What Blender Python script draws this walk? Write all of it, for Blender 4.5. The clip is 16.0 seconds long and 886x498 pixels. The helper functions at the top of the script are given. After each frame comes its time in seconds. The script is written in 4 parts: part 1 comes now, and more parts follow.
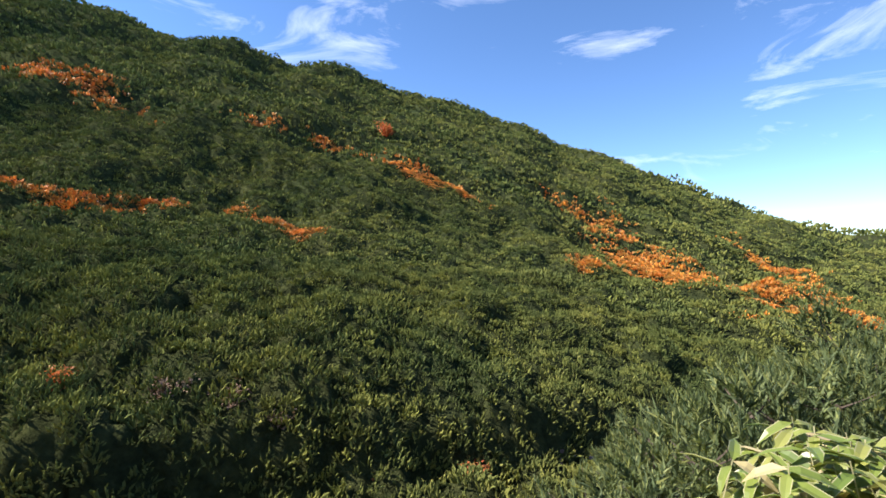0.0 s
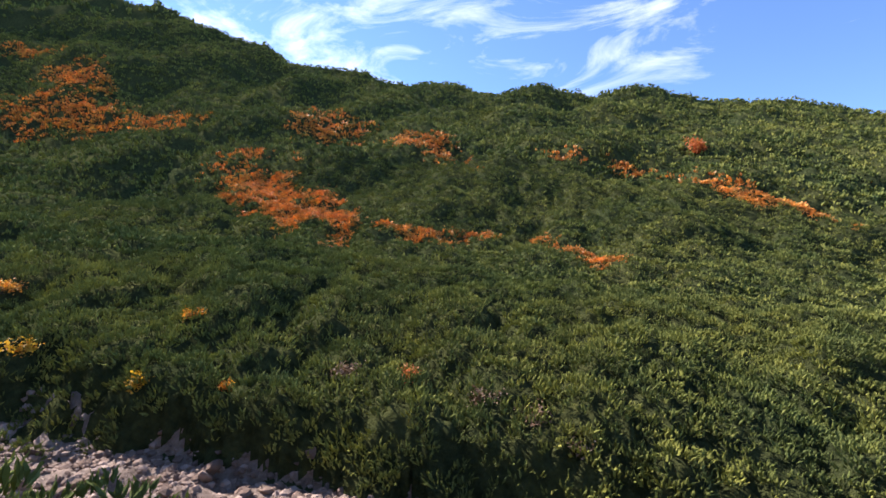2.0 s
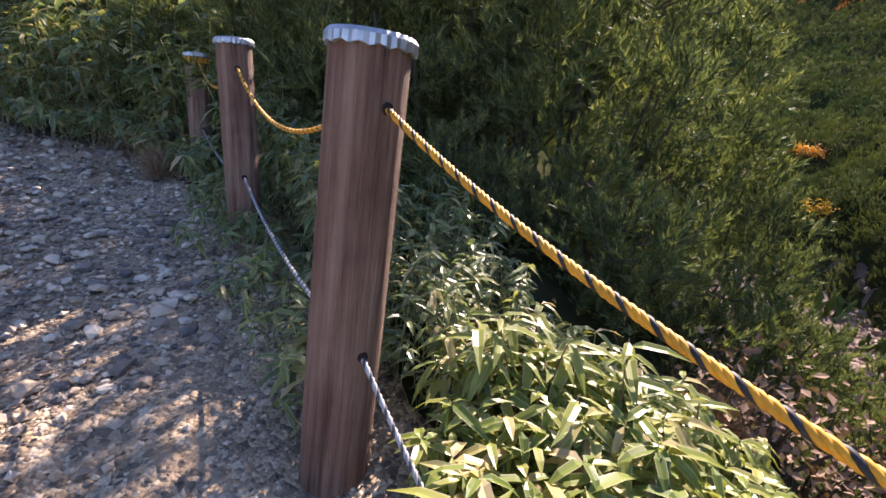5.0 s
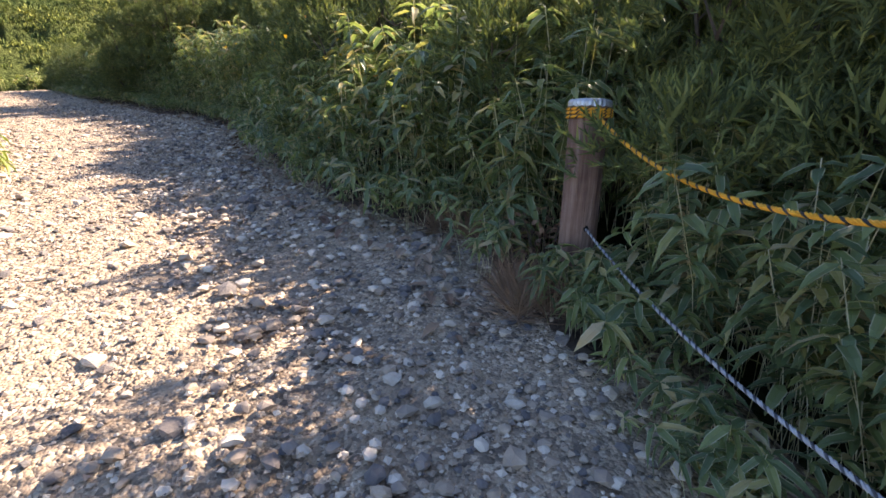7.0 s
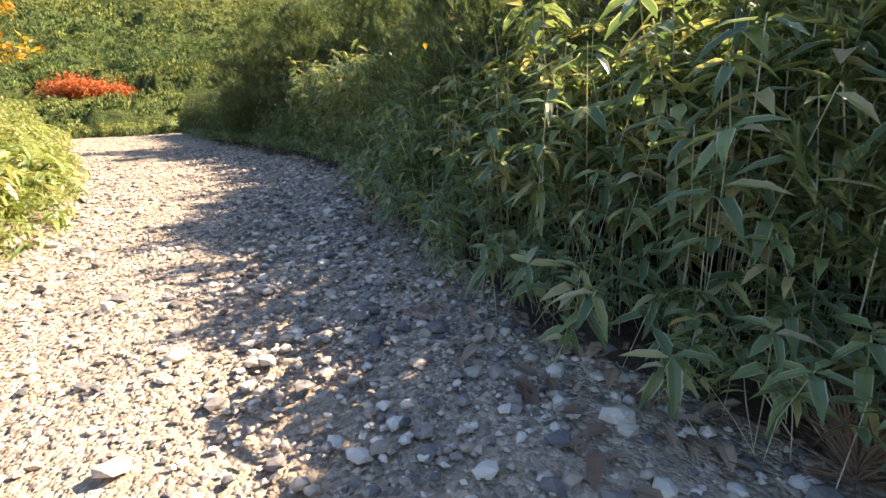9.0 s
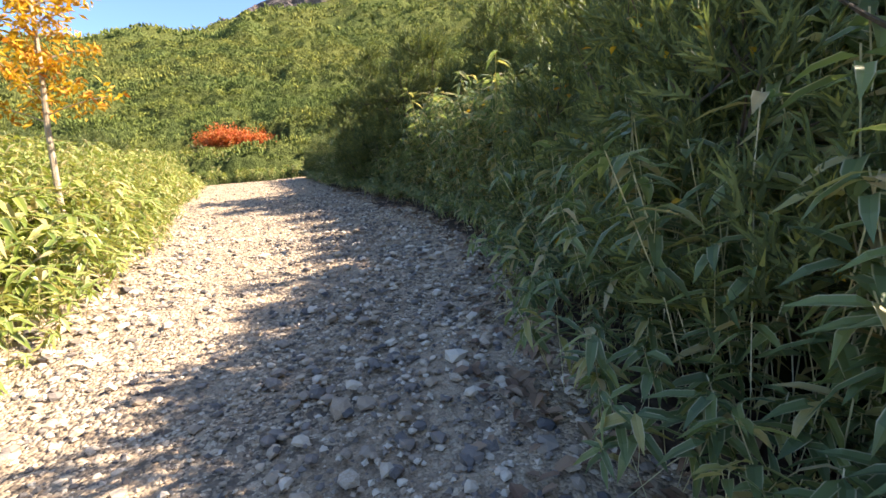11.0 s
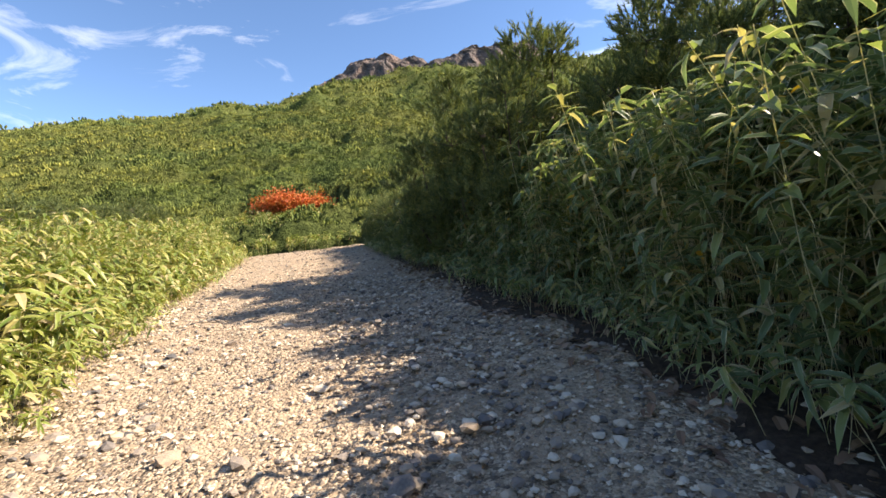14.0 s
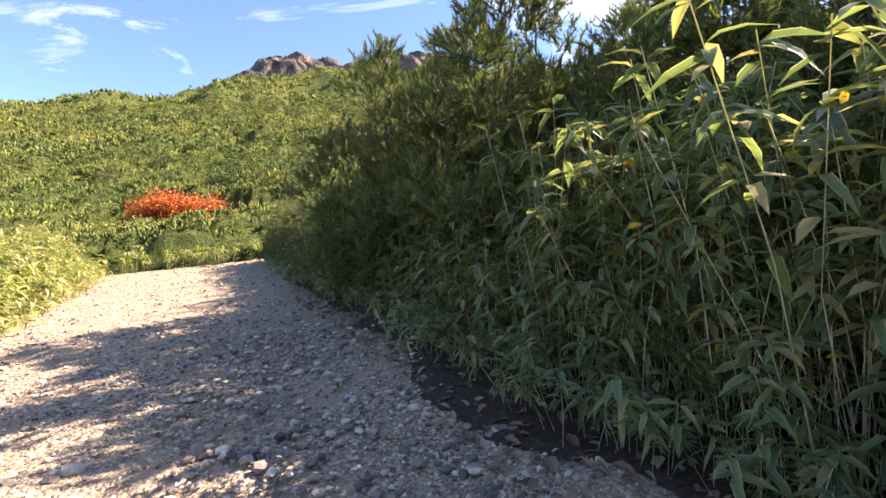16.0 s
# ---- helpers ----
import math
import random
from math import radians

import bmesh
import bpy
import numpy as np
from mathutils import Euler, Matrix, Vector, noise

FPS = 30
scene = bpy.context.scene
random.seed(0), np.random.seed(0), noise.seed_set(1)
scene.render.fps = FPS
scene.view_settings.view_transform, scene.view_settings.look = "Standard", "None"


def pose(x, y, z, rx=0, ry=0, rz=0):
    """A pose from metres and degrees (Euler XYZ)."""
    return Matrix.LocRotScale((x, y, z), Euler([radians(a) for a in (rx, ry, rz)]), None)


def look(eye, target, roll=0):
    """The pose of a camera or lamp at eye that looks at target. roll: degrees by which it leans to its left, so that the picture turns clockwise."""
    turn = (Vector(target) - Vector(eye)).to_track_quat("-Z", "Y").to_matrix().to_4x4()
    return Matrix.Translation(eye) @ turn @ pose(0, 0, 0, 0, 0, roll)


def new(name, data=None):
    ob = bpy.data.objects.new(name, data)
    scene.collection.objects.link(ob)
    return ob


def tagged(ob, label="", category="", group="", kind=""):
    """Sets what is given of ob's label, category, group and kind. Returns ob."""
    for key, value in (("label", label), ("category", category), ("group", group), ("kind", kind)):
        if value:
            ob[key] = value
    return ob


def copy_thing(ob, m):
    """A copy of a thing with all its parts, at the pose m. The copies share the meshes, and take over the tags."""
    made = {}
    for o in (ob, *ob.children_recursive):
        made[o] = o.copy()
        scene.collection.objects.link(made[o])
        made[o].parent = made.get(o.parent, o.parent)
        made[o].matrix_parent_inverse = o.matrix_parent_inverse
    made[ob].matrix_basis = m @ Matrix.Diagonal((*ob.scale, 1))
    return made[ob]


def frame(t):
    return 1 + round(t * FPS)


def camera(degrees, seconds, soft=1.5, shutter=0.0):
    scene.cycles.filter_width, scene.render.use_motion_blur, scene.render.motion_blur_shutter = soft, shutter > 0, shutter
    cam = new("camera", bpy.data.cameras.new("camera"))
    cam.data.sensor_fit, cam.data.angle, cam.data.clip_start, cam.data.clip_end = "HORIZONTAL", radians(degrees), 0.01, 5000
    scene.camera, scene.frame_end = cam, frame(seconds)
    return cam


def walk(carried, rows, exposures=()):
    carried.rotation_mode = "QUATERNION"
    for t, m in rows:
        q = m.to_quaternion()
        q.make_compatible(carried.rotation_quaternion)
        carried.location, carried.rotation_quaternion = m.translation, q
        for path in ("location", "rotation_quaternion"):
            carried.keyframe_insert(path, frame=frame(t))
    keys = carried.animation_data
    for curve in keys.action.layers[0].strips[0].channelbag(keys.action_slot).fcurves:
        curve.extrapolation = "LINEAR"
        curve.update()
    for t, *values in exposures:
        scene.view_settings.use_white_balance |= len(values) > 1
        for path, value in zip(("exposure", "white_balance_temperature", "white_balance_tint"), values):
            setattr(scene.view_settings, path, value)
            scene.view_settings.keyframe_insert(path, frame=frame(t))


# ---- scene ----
cam = camera(87.4, 16.0, soft=1.6)
# seconds, x, y, z, then the turn as pose() takes it
PATH = (
    (0.0, 0.240, 0.430, 1.655, 90.00, 0.00, 0.00),
    (0.5, 0.240, 0.430, 1.655, 90.90, -0.30, 8.20),
    (1.0, 0.240, 0.430, 1.655, 91.90, -0.60, 17.30),
    (1.5, 0.240, 0.430, 1.655, 92.70, -0.90, 26.70),
    (2.0, 0.240, 0.430, 1.655, 93.10, -1.20, 35.80),
    (2.5, 0.240, 0.430, 1.655, 93.40, -1.50, 45.90),
    (3.0, 0.240, 0.420, 1.655, 92.70, -2.00, 58.40),
    (3.5, 0.245, 0.400, 1.655, 89.70, -2.50, 73.40),
    (4.0, 0.245, 0.364, 1.625, 83.40, -2.90, 88.60),
    (4.5, 0.200, 0.190, 1.335, 78.00, -3.00, 103.60),
    (5.0, 0.000, 0.000, 1.155, 74.70, -2.80, 116.10),
    (5.2, -0.060, -0.100, 1.135, 73.80, -2.60, 120.30),
    (7.3, -1.088, -2.798, 1.589, 75.00, 0.05, 144.19),
    (7.5, -1.181, -2.966, 1.597, 75.40, 0.07, 145.02),
    (8.0, -1.312, -3.417, 1.573, 76.34, 0.36, 148.04),
    (8.5, -1.410, -4.037, 1.589, 77.43, 0.58, 151.61),
    (9.0, -1.456, -4.760, 1.625, 78.53, 0.74, 154.15),
    (11.5, -2.002, -8.032, 1.998, 84.73, 2.31, 171.88),
    (12.0, -1.953, -8.838, 2.079, 87.20, 2.48, 174.81),
    (12.5, -1.925, -9.517, 2.220, 88.72, 2.58, 175.70),
    (13.0, -1.942, -10.219, 2.218, 89.58, 2.82, 176.77),
    (13.5, -1.776, -10.940, 2.312, 89.45, 2.78, 176.58),
    (14.0, -1.780, -11.529, 2.337, 90.26, 2.98, 175.21),
    (14.5, -1.698, -12.211, 2.498, 88.98, 2.57, 167.81),
    (15.0, -1.858, -12.722, 2.456, 89.17, 2.42, 159.81),
    (15.5, -1.890, -13.309, 2.666, 89.49, 2.31, 158.60),
    (16.0, -1.792, -13.873, 2.701, 90.66, 2.61, 164.61),
)
walk(cam, [(t, pose(x, y, z, a, b, c)) for t, x, y, z, a, b, c in PATH],
     exposures=[(0.0, 1.2, 6400, 14), (1.0, 1.35, 6500, 16), (3.0, 1.55, 6600, 24), (3.7, 1.6, 6700, 25), (5.0, 1.6, 7200, 28), (8.0, 2.0, 7500, 18), (11.5, 1.95, 7700, 15), (12.5, 1.45, 7600, 14),
                (14.0, 1.4, 7600, 14), (15.0, 1.8, 7600, 21), (16.0, 2.0, 7600, 24)])

# ---- light ----
SUN_AZ, SUN_EL = 90.0, 41.5          # degrees to the left of +y, above the horizon


def heading(az):
    return np.array([-math.sin(radians(az)), math.cos(radians(az))])


world = bpy.data.worlds.new("sky")
scene.world = world
world.use_nodes = True
wt = world.node_tree
wt.nodes.clear()
w_out = wt.nodes.new("ShaderNodeOutputWorld")
w_bg = wt.nodes.new("ShaderNodeBackground")
w_sky = wt.nodes.new("ShaderNodeTexSky")
w_sky.sky_type = "NISHITA"
w_sky.sun_disc = False
w_sky.sun_elevation = radians(SUN_EL)
w_sky.sun_rotation = radians(-SUN_AZ % 360)
w_sky.altitude = 1800
w_sky.air_density, w_sky.dust_density, w_sky.ozone_density = 0.85, 0.1, 3.2
# thin wisps of cirrus, drawn out along one way
w_tc = wt.nodes.new("ShaderNodeTexCoord")
w_map = wt.nodes.new("ShaderNodeMapping")
w_map.inputs["Rotation"].default_value = (0.5, 0.2, 1.0)
w_map.inputs["Scale"].default_value = (1.6, 4.5, 9.0)
w_n = wt.nodes.new("ShaderNodeTexNoise")
w_n.inputs["Scale"].default_value = 1.5
w_n.inputs["Detail"].default_value = 9
w_n.inputs["Roughness"].default_value = 0.62
w_n.inputs["Distortion"].default_value = 0.8
w_ramp = wt.nodes.new("ShaderNodeValToRGB")
w_ramp.color_ramp.elements[0].position, w_ramp.color_ramp.elements[1].position = 0.56, 1.0
w_ramp.color_ramp.elements[1].color = (0.6, 0.6, 0.6, 1)
w_mix = wt.nodes.new("ShaderNodeMix")
w_mix.data_type = "RGBA"
w_mix.inputs["B"].default_value = (9.5, 9.8, 10.2, 1)
wt.links.new(w_tc.outputs["Generated"], w_map.inputs["Vector"])
wt.links.new(w_map.outputs["Vector"], w_n.inputs["Vector"])
# the veil thickens towards the sun's side
w_sep = wt.nodes.new("ShaderNodeSeparateXYZ")
w_side = wt.nodes.new("ShaderNodeMapRange")
w_side.interpolation_type = "SMOOTHSTEP"
for key, val in (("From Min", 0.15), ("From Max", -0.8), ("To Min", 0.0), ("To Max", 0.12)):
    w_side.inputs[key].default_value = val
w_add = wt.nodes.new("ShaderNodeMath")
w_add.operation = "ADD"
wt.links.new(w_tc.outputs["Generated"], w_sep.inputs["Vector"])
wt.links.new(w_sep.outputs["X"], w_side.inputs["Value"])
wt.links.new(w_n.outputs["Fac"], w_add.inputs[0])
wt.links.new(w_side.outputs["Result"], w_add.inputs[1])
wt.links.new(w_add.outputs["Value"], w_ramp.inputs["Fac"])
wt.links.new(w_ramp.outputs["Color"], w_mix.inputs["Factor"])
w_hue = wt.nodes.new("ShaderNodeHueSaturation")
w_hue.inputs["Saturation"].default_value = 1.1
wt.links.new(w_sky.outputs["Color"], w_hue.inputs["Color"])
wt.links.new(w_hue.outputs["Color"], w_mix.inputs["A"])
wt.links.new(w_mix.outputs["Result"], w_bg.inputs["Color"])
w_bg.inputs["Strength"].default_value = 0.125
wt.links.new(w_bg.outputs["Background"], w_out.inputs["Surface"])

sun = new("sun", bpy.data.lights.new("sun", "SUN"))
sun.data.energy, sun.data.angle, sun.data.color = 5.0, radians(0.55), (1.0, 0.95, 0.86)
SUN_DIR = Vector((*(heading(SUN_AZ) * math.cos(radians(SUN_EL))), math.sin(radians(SUN_EL))))
sun.matrix_world = look(SUN_DIR * 50, (0, 0, 0))

# ---- materials ----


def nodes_of(name):
    m = bpy.data.materials.new(name)
    m.use_nodes = True
    t = m.node_tree
    t.nodes.clear()
    out = t.nodes.new("ShaderNodeOutputMaterial")
    return m, t, out


def noise_node(t, scale, detail=4.0, rough=0.6, src=None):
    n = t.nodes.new("ShaderNodeTexNoise")
    n.inputs["Scale"].default_value, n.inputs["Detail"].default_value = scale, detail
    n.inputs["Roughness"].default_value = rough
    tc = t.nodes.new("ShaderNodeTexCoord") if src is None else src
    t.links.new(tc.outputs["Object"], n.inputs["Vector"])
    return n


def ramp_node(t, fac, stops):
    r = t.nodes.new("ShaderNodeValToRGB")
    e = r.color_ramp.elements
    while len(e) < len(stops):
        e.new(0.5)
    for k, (p, c) in zip(e, stops):
        k.position, k.color = p, (*c, 1)
    t.links.new(fac, r.inputs["Fac"])
    return r


def mix_node(t, a, b, fac, kind="MIX"):
    m = t.nodes.new("ShaderNodeMix")
    m.data_type, m.blend_type = "RGBA", kind
    for key, v in (("Factor", fac), ("A", a), ("B", b)):
        if hasattr(v, "is_output"):
            t.links.new(v, m.inputs[key])
        elif isinstance(v, tuple):
            m.inputs[key].default_value = (*v, 1)
        else:
            m.inputs[key].default_value = v
    return m.outputs["Result"]


def foliage(name, stops, patch=None, patch_scale=0.15, glow=0.3, rough=0.55, edge=None, gloss=0.35):
    """Leaves: a colour of their own for each piece, larger patches over the slope, light let through."""
    m, t, out = nodes_of(name)
    geo = t.nodes.new("ShaderNodeNewGeometry")
    col = ramp_node(t, geo.outputs["Random Per Island"], stops).outputs["Color"]
    if patch:
        n = noise_node(t, patch_scale, 5, 0.65)
        f = ramp_node(t, n.outputs["Fac"], [(0.42, (0, 0, 0)), (0.62, (1, 1, 1))])
        col = mix_node(t, col, patch, f.outputs["Color"], "MULTIPLY")
        n = noise_node(t, patch_scale * 6, 2, 0.5)
        f = ramp_node(t, n.outputs["Fac"], [(0.40, (0.78, 0.84, 0.88)), (0.62, (1.35, 1.3, 1.1))])
        col = mix_node(t, col, f.outputs["Color"], 1.0, "MULTIPLY")
    if edge:
        a = t.nodes.new("ShaderNodeAttribute")
        a.attribute_name = "edge"
        f = ramp_node(t, a.outputs["Fac"], [(0.78, (0, 0, 0)), (0.98, (1, 1, 1))])
        col = mix_node(t, col, edge, f.outputs["Color"])
    p = t.nodes.new("ShaderNodeBsdfPrincipled")
    p.inputs["Roughness"].default_value = rough
    p.inputs["Specular IOR Level"].default_value = gloss
    t.links.new(col, p.inputs["Base Color"])
    tr = t.nodes.new("ShaderNodeBsdfTranslucent")
    warm = mix_node(t, col, (1.0, 1.0, 0.55), 1.0, "MULTIPLY")
    t.links.new(warm, tr.inputs["Color"])
    mx = t.nodes.new("ShaderNodeMixShader")
    mx.inputs["Fac"].default_value = glow
    t.links.new(p.outputs["BSDF"], mx.inputs[1])
    t.links.new(tr.outputs["BSDF"], mx.inputs[2])
    t.links.new(mx.outputs["Shader"], out.inputs["Surface"])
    return m


def solid(name, stops, scale, rough=0.8, bump=0.3, bump_scale=30.0, tint=None, tint_scale=0.5, per_piece=False, dist=0.02,
          stretch=None, gloss=0.3):
    """Earth, stone, bark, timber: two scales of colour and a fine relief."""
    m, t, out = nodes_of(name)
    tc = t.nodes.new("ShaderNodeTexCoord")
    n = noise_node(t, scale, 8, 0.65, tc)
    if stretch:
        mp = t.nodes.new("ShaderNodeMapping")
        mp.inputs["Scale"].default_value = stretch
        t.links.new(tc.outputs["Object"], mp.inputs["Vector"])
        t.links.new(mp.outputs["Vector"], n.inputs["Vector"])
    fac = n.outputs["Fac"]
    if per_piece:
        geo = t.nodes.new("ShaderNodeNewGeometry")
        info = t.nodes.new("ShaderNodeObjectInfo")
        ad = t.nodes.new("ShaderNodeMath")
        ad.operation = "ADD"
        t.links.new(geo.outputs["Random Per Island"], ad.inputs[0])
        t.links.new(info.outputs["Random"], ad.inputs[1])
        fr = t.nodes.new("ShaderNodeMath")
        fr.operation = "FRACT"
        t.links.new(ad.outputs[0], fr.inputs[0])
        av = t.nodes.new("ShaderNodeMath")
        av.operation = "MULTIPLY_ADD"
        t.links.new(fac, av.inputs[0])
        av.inputs[1].default_value = 0.45
        sc = t.nodes.new("ShaderNodeMath")
        sc.operation = "MULTIPLY"
        t.links.new(fr.outputs[0], sc.inputs[0])
        sc.inputs[1].default_value = 0.62
        t.links.new(sc.outputs[0], av.inputs[2])
        fac = av.outputs[0]
    col = ramp_node(t, fac, stops).outputs["Color"]
    if tint:
        n2 = noise_node(t, tint_scale, 4, 0.6, tc)
        f2 = ramp_node(t, n2.outputs["Fac"], [(0.4, (0, 0, 0)), (0.65, (1, 1, 1))])
        col = mix_node(t, col, tint, f2.outputs["Color"], "MULTIPLY")
    p = t.nodes.new("ShaderNodeBsdfPrincipled")
    p.inputs["Roughness"].default_value = rough
    p.inputs["Specular IOR Level"].default_value = gloss
    t.links.new(col, p.inputs["Base Color"])
    n3 = noise_node(t, bump_scale, 6, 0.7, tc)
    if stretch:
        t.links.new(mp.outputs["Vector"], n3.inputs["Vector"])
    b = t.nodes.new("ShaderNodeBump")
    b.inputs["Strength"].default_value, b.inputs["Distance"].default_value = bump, dist
    t.links.new(n3.outputs["Fac"], b.inputs["Height"])
    t.links.new(b.outputs["Normal"], p.inputs["Normal"])
    t.links.new(p.outputs["BSDF"], out.inputs["Surface"])
    return m


def plain(name, color, rough=0.5, metal=0.0, bump=0.0):
    m, t, out = nodes_of(name)
    p = t.nodes.new("ShaderNodeBsdfPrincipled")
    n = noise_node(t, 14, 5, 0.6)
    dark = tuple(c * 0.72 for c in color)
    col = ramp_node(t, n.outputs["Fac"], [(0.35, dark), (0.6, color)]).outputs["Color"]
    t.links.new(col, p.inputs["Base Color"])
    p.inputs["Roughness"].default_value, p.inputs["Metallic"].default_value = rough, metal
    t.links.new(p.outputs["BSDF"], out.inputs["Surface"])
    return m


M_SOIL = solid("hillside_soil", [(0.3, (0.020, 0.024, 0.011)), (0.5, (0.036, 0.042, 0.018)), (0.72, (0.060, 0.056, 0.028))], 0.8, 0.95, 0.5, 6, dist=0.1, gloss=0.0)


def grit(name):
    """Packed gravel: small stones of differing colour in a sandy ground, worn paler in long patches."""
    m, t, out = nodes_of(name)
    tc = t.nodes.new("ShaderNodeTexCoord")
    cols, hs = [], []
    for scale in (70.0, 32.0):
        vo = t.nodes.new("ShaderNodeTexVoronoi")
        vo.inputs["Scale"].default_value = scale
        t.links.new(tc.outputs["Object"], vo.inputs["Vector"])
        sep = t.nodes.new("ShaderNodeSeparateColor")
        t.links.new(vo.outputs["Color"], sep.inputs["Color"])
        cols.append(ramp_node(t, sep.outputs["Red"], [(0.0, (0.10, 0.085, 0.07)), (0.35, (0.27, 0.205, 0.15)), (0.7, (0.44, 0.33, 0.225)), (1.0, (0.64, 0.54, 0.41))]).outputs["Color"])
        hs.append((vo.outputs["Distance"], sep.outputs["Green"]))
    pick = ramp_node(t, hs[1][1], [(0.55, (0, 0, 0)), (0.6, (1, 1, 1))]).outputs["Color"]
    col = mix_node(t, cols[0], cols[1], pick)
    sand = noise_node(t, 1.1, 6, 0.65, tc)
    sandy = ramp_node(t, sand.outputs["Fac"], [(0.42, (0, 0, 0)), (0.66, (0.75, 0.75, 0.75))]).outputs["Color"]
    col = mix_node(t, col, (0.44, 0.335, 0.235), sandy)
    fine = noise_node(t, 130, 3, 0.7, tc)
    col = mix_node(t, col, ramp_node(t, fine.outputs["Fac"], [(0.3, (0.72, 0.70, 0.68)), (0.65, (1.1, 1.08, 1.05))]).outputs["Color"], 1.0, "MULTIPLY")
    p = t.nodes.new("ShaderNodeBsdfPrincipled")
    p.inputs["Roughness"].default_value = 0.95
    p.inputs["Specular IOR Level"].default_value = 0.2
    t.links.new(col, p.inputs["Base Color"])
    nrm = None
    for (d, _), size in zip(hs, (0.010, 0.018)):
        inv = t.nodes.new("ShaderNodeMath")
        inv.operation = "SUBTRACT"
        inv.inputs[0].default_value = 1.0
        t.links.new(d, inv.inputs[1])
        b = t.nodes.new("ShaderNodeBump")
        b.inputs["Strength"].default_value, b.inputs["Distance"].default_value = 0.8, size
        t.links.new(inv.outputs[0], b.inputs["Height"])
        if nrm:
            t.links.new(nrm, b.inputs["Normal"])
        nrm = b.outputs["Normal"]
    t.links.new(nrm, p.inputs["Normal"])
    t.links.new(p.outputs["BSDF"], out.inputs["Surface"])
    return m


M_TRAIL = grit("trail_grit")
M_STONE = solid("gravel_stone", [(0.2, (0.085, 0.083, 0.085)), (0.4, (0.24, 0.20, 0.17)), (0.58, (0.41, 0.315, 0.225)), (0.76, (0.63, 0.54, 0.43))], 9, 0.85, 0.4, 50,
                per_piece=True, dist=0.008)
M_ROCK = solid("gully_rock", [(0.2, (0.10, 0.066, 0.052)), (0.5, (0.21, 0.142, 0.105)), (0.8, (0.34, 0.255, 0.205))], 2.6, 0.95, 0.9, 10, per_piece=True, dist=0.06)
M_BED = solid("gully_bed", [(0.3, (0.13, 0.092, 0.070)), (0.52, (0.24, 0.175, 0.135)), (0.75, (0.34, 0.27, 0.22))], 3.0, 0.95, 1.0, 9, dist=0.15)
M_CRAG = solid("crag_rock", [(0.32, (0.065, 0.060, 0.060)), (0.5, (0.145, 0.115, 0.105)), (0.66, (0.27, 0.185, 0.15))], 0.2, 0.9, 1.0, 0.5, dist=2.5)
M_SCRUB = foliage("dwarf_pine_foliage", [(0.0, (0.130, 0.142, 0.044)), (0.5, (0.168, 0.180, 0.052)), (0.9, (0.215, 0.220, 0.062)), (1.0, (0.27, 0.26, 0.085))],
                  patch=(0.66, 0.76, 0.84), patch_scale=0.09, glow=0.15, rough=0.9, gloss=0.02)
# the shade between the shoots is put into these two darker sheet colours
M_GAP_SHADE = solid("scrub_gap_shade", [(0.3, (0.030, 0.034, 0.014)), (0.5, (0.055, 0.062, 0.024)), (0.7, (0.095, 0.100, 0.036))], 2.2, 0.9, 1.0, 4.0,
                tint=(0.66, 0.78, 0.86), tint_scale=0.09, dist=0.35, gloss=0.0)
M_HILL_GAP_SHADE = solid("hill_gap_shade", [(0.3, (0.060, 0.070, 0.026)), (0.5, (0.115, 0.125, 0.040)), (0.7, (0.17, 0.176, 0.054))], 2.0, 0.9, 1.0, 3.0,
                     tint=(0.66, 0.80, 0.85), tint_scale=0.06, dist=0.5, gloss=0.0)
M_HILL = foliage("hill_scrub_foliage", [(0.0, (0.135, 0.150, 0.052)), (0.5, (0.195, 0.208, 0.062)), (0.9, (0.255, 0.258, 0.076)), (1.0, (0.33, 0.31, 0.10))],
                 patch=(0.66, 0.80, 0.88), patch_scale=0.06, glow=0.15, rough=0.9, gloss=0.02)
M_PINE = foliage("pine_needles", [(0.0, (0.070, 0.095, 0.044)), (0.45, (0.125, 0.165, 0.070)), (0.8, (0.200, 0.235, 0.088)), (1.0, (0.31, 0.32, 0.10))], glow=0.34, rough=0.55, gloss=0.2)
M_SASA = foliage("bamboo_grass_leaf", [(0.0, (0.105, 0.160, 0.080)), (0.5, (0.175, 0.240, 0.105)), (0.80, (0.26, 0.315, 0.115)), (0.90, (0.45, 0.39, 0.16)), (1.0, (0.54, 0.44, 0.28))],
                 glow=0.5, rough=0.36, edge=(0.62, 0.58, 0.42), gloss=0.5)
# lighter, yellower copy for stands in the sun, sunlight put into its colour
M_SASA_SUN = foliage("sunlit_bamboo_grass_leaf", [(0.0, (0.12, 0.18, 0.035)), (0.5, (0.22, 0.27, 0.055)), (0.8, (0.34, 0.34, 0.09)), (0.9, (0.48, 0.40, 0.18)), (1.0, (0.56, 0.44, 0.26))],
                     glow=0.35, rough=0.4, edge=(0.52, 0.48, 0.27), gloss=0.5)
M_AUTUMN = foliage("orange_autumn_leaf", [(0.0, (0.50, 0.170, 0.035)), (0.45, (0.70, 0.290, 0.045)), (0.8, (0.80, 0.42, 0.07)), (1.0, (0.52, 0.33, 0.11))],
                   patch=(0.88, 0.78, 0.8), patch_scale=0.2, glow=0.3)
M_RED = foliage("red_autumn_leaf", [(0.0, (0.40, 0.075, 0.025)), (0.6, (0.58, 0.16, 0.05)), (1.0, (0.64, 0.28, 0.09))], glow=0.3)
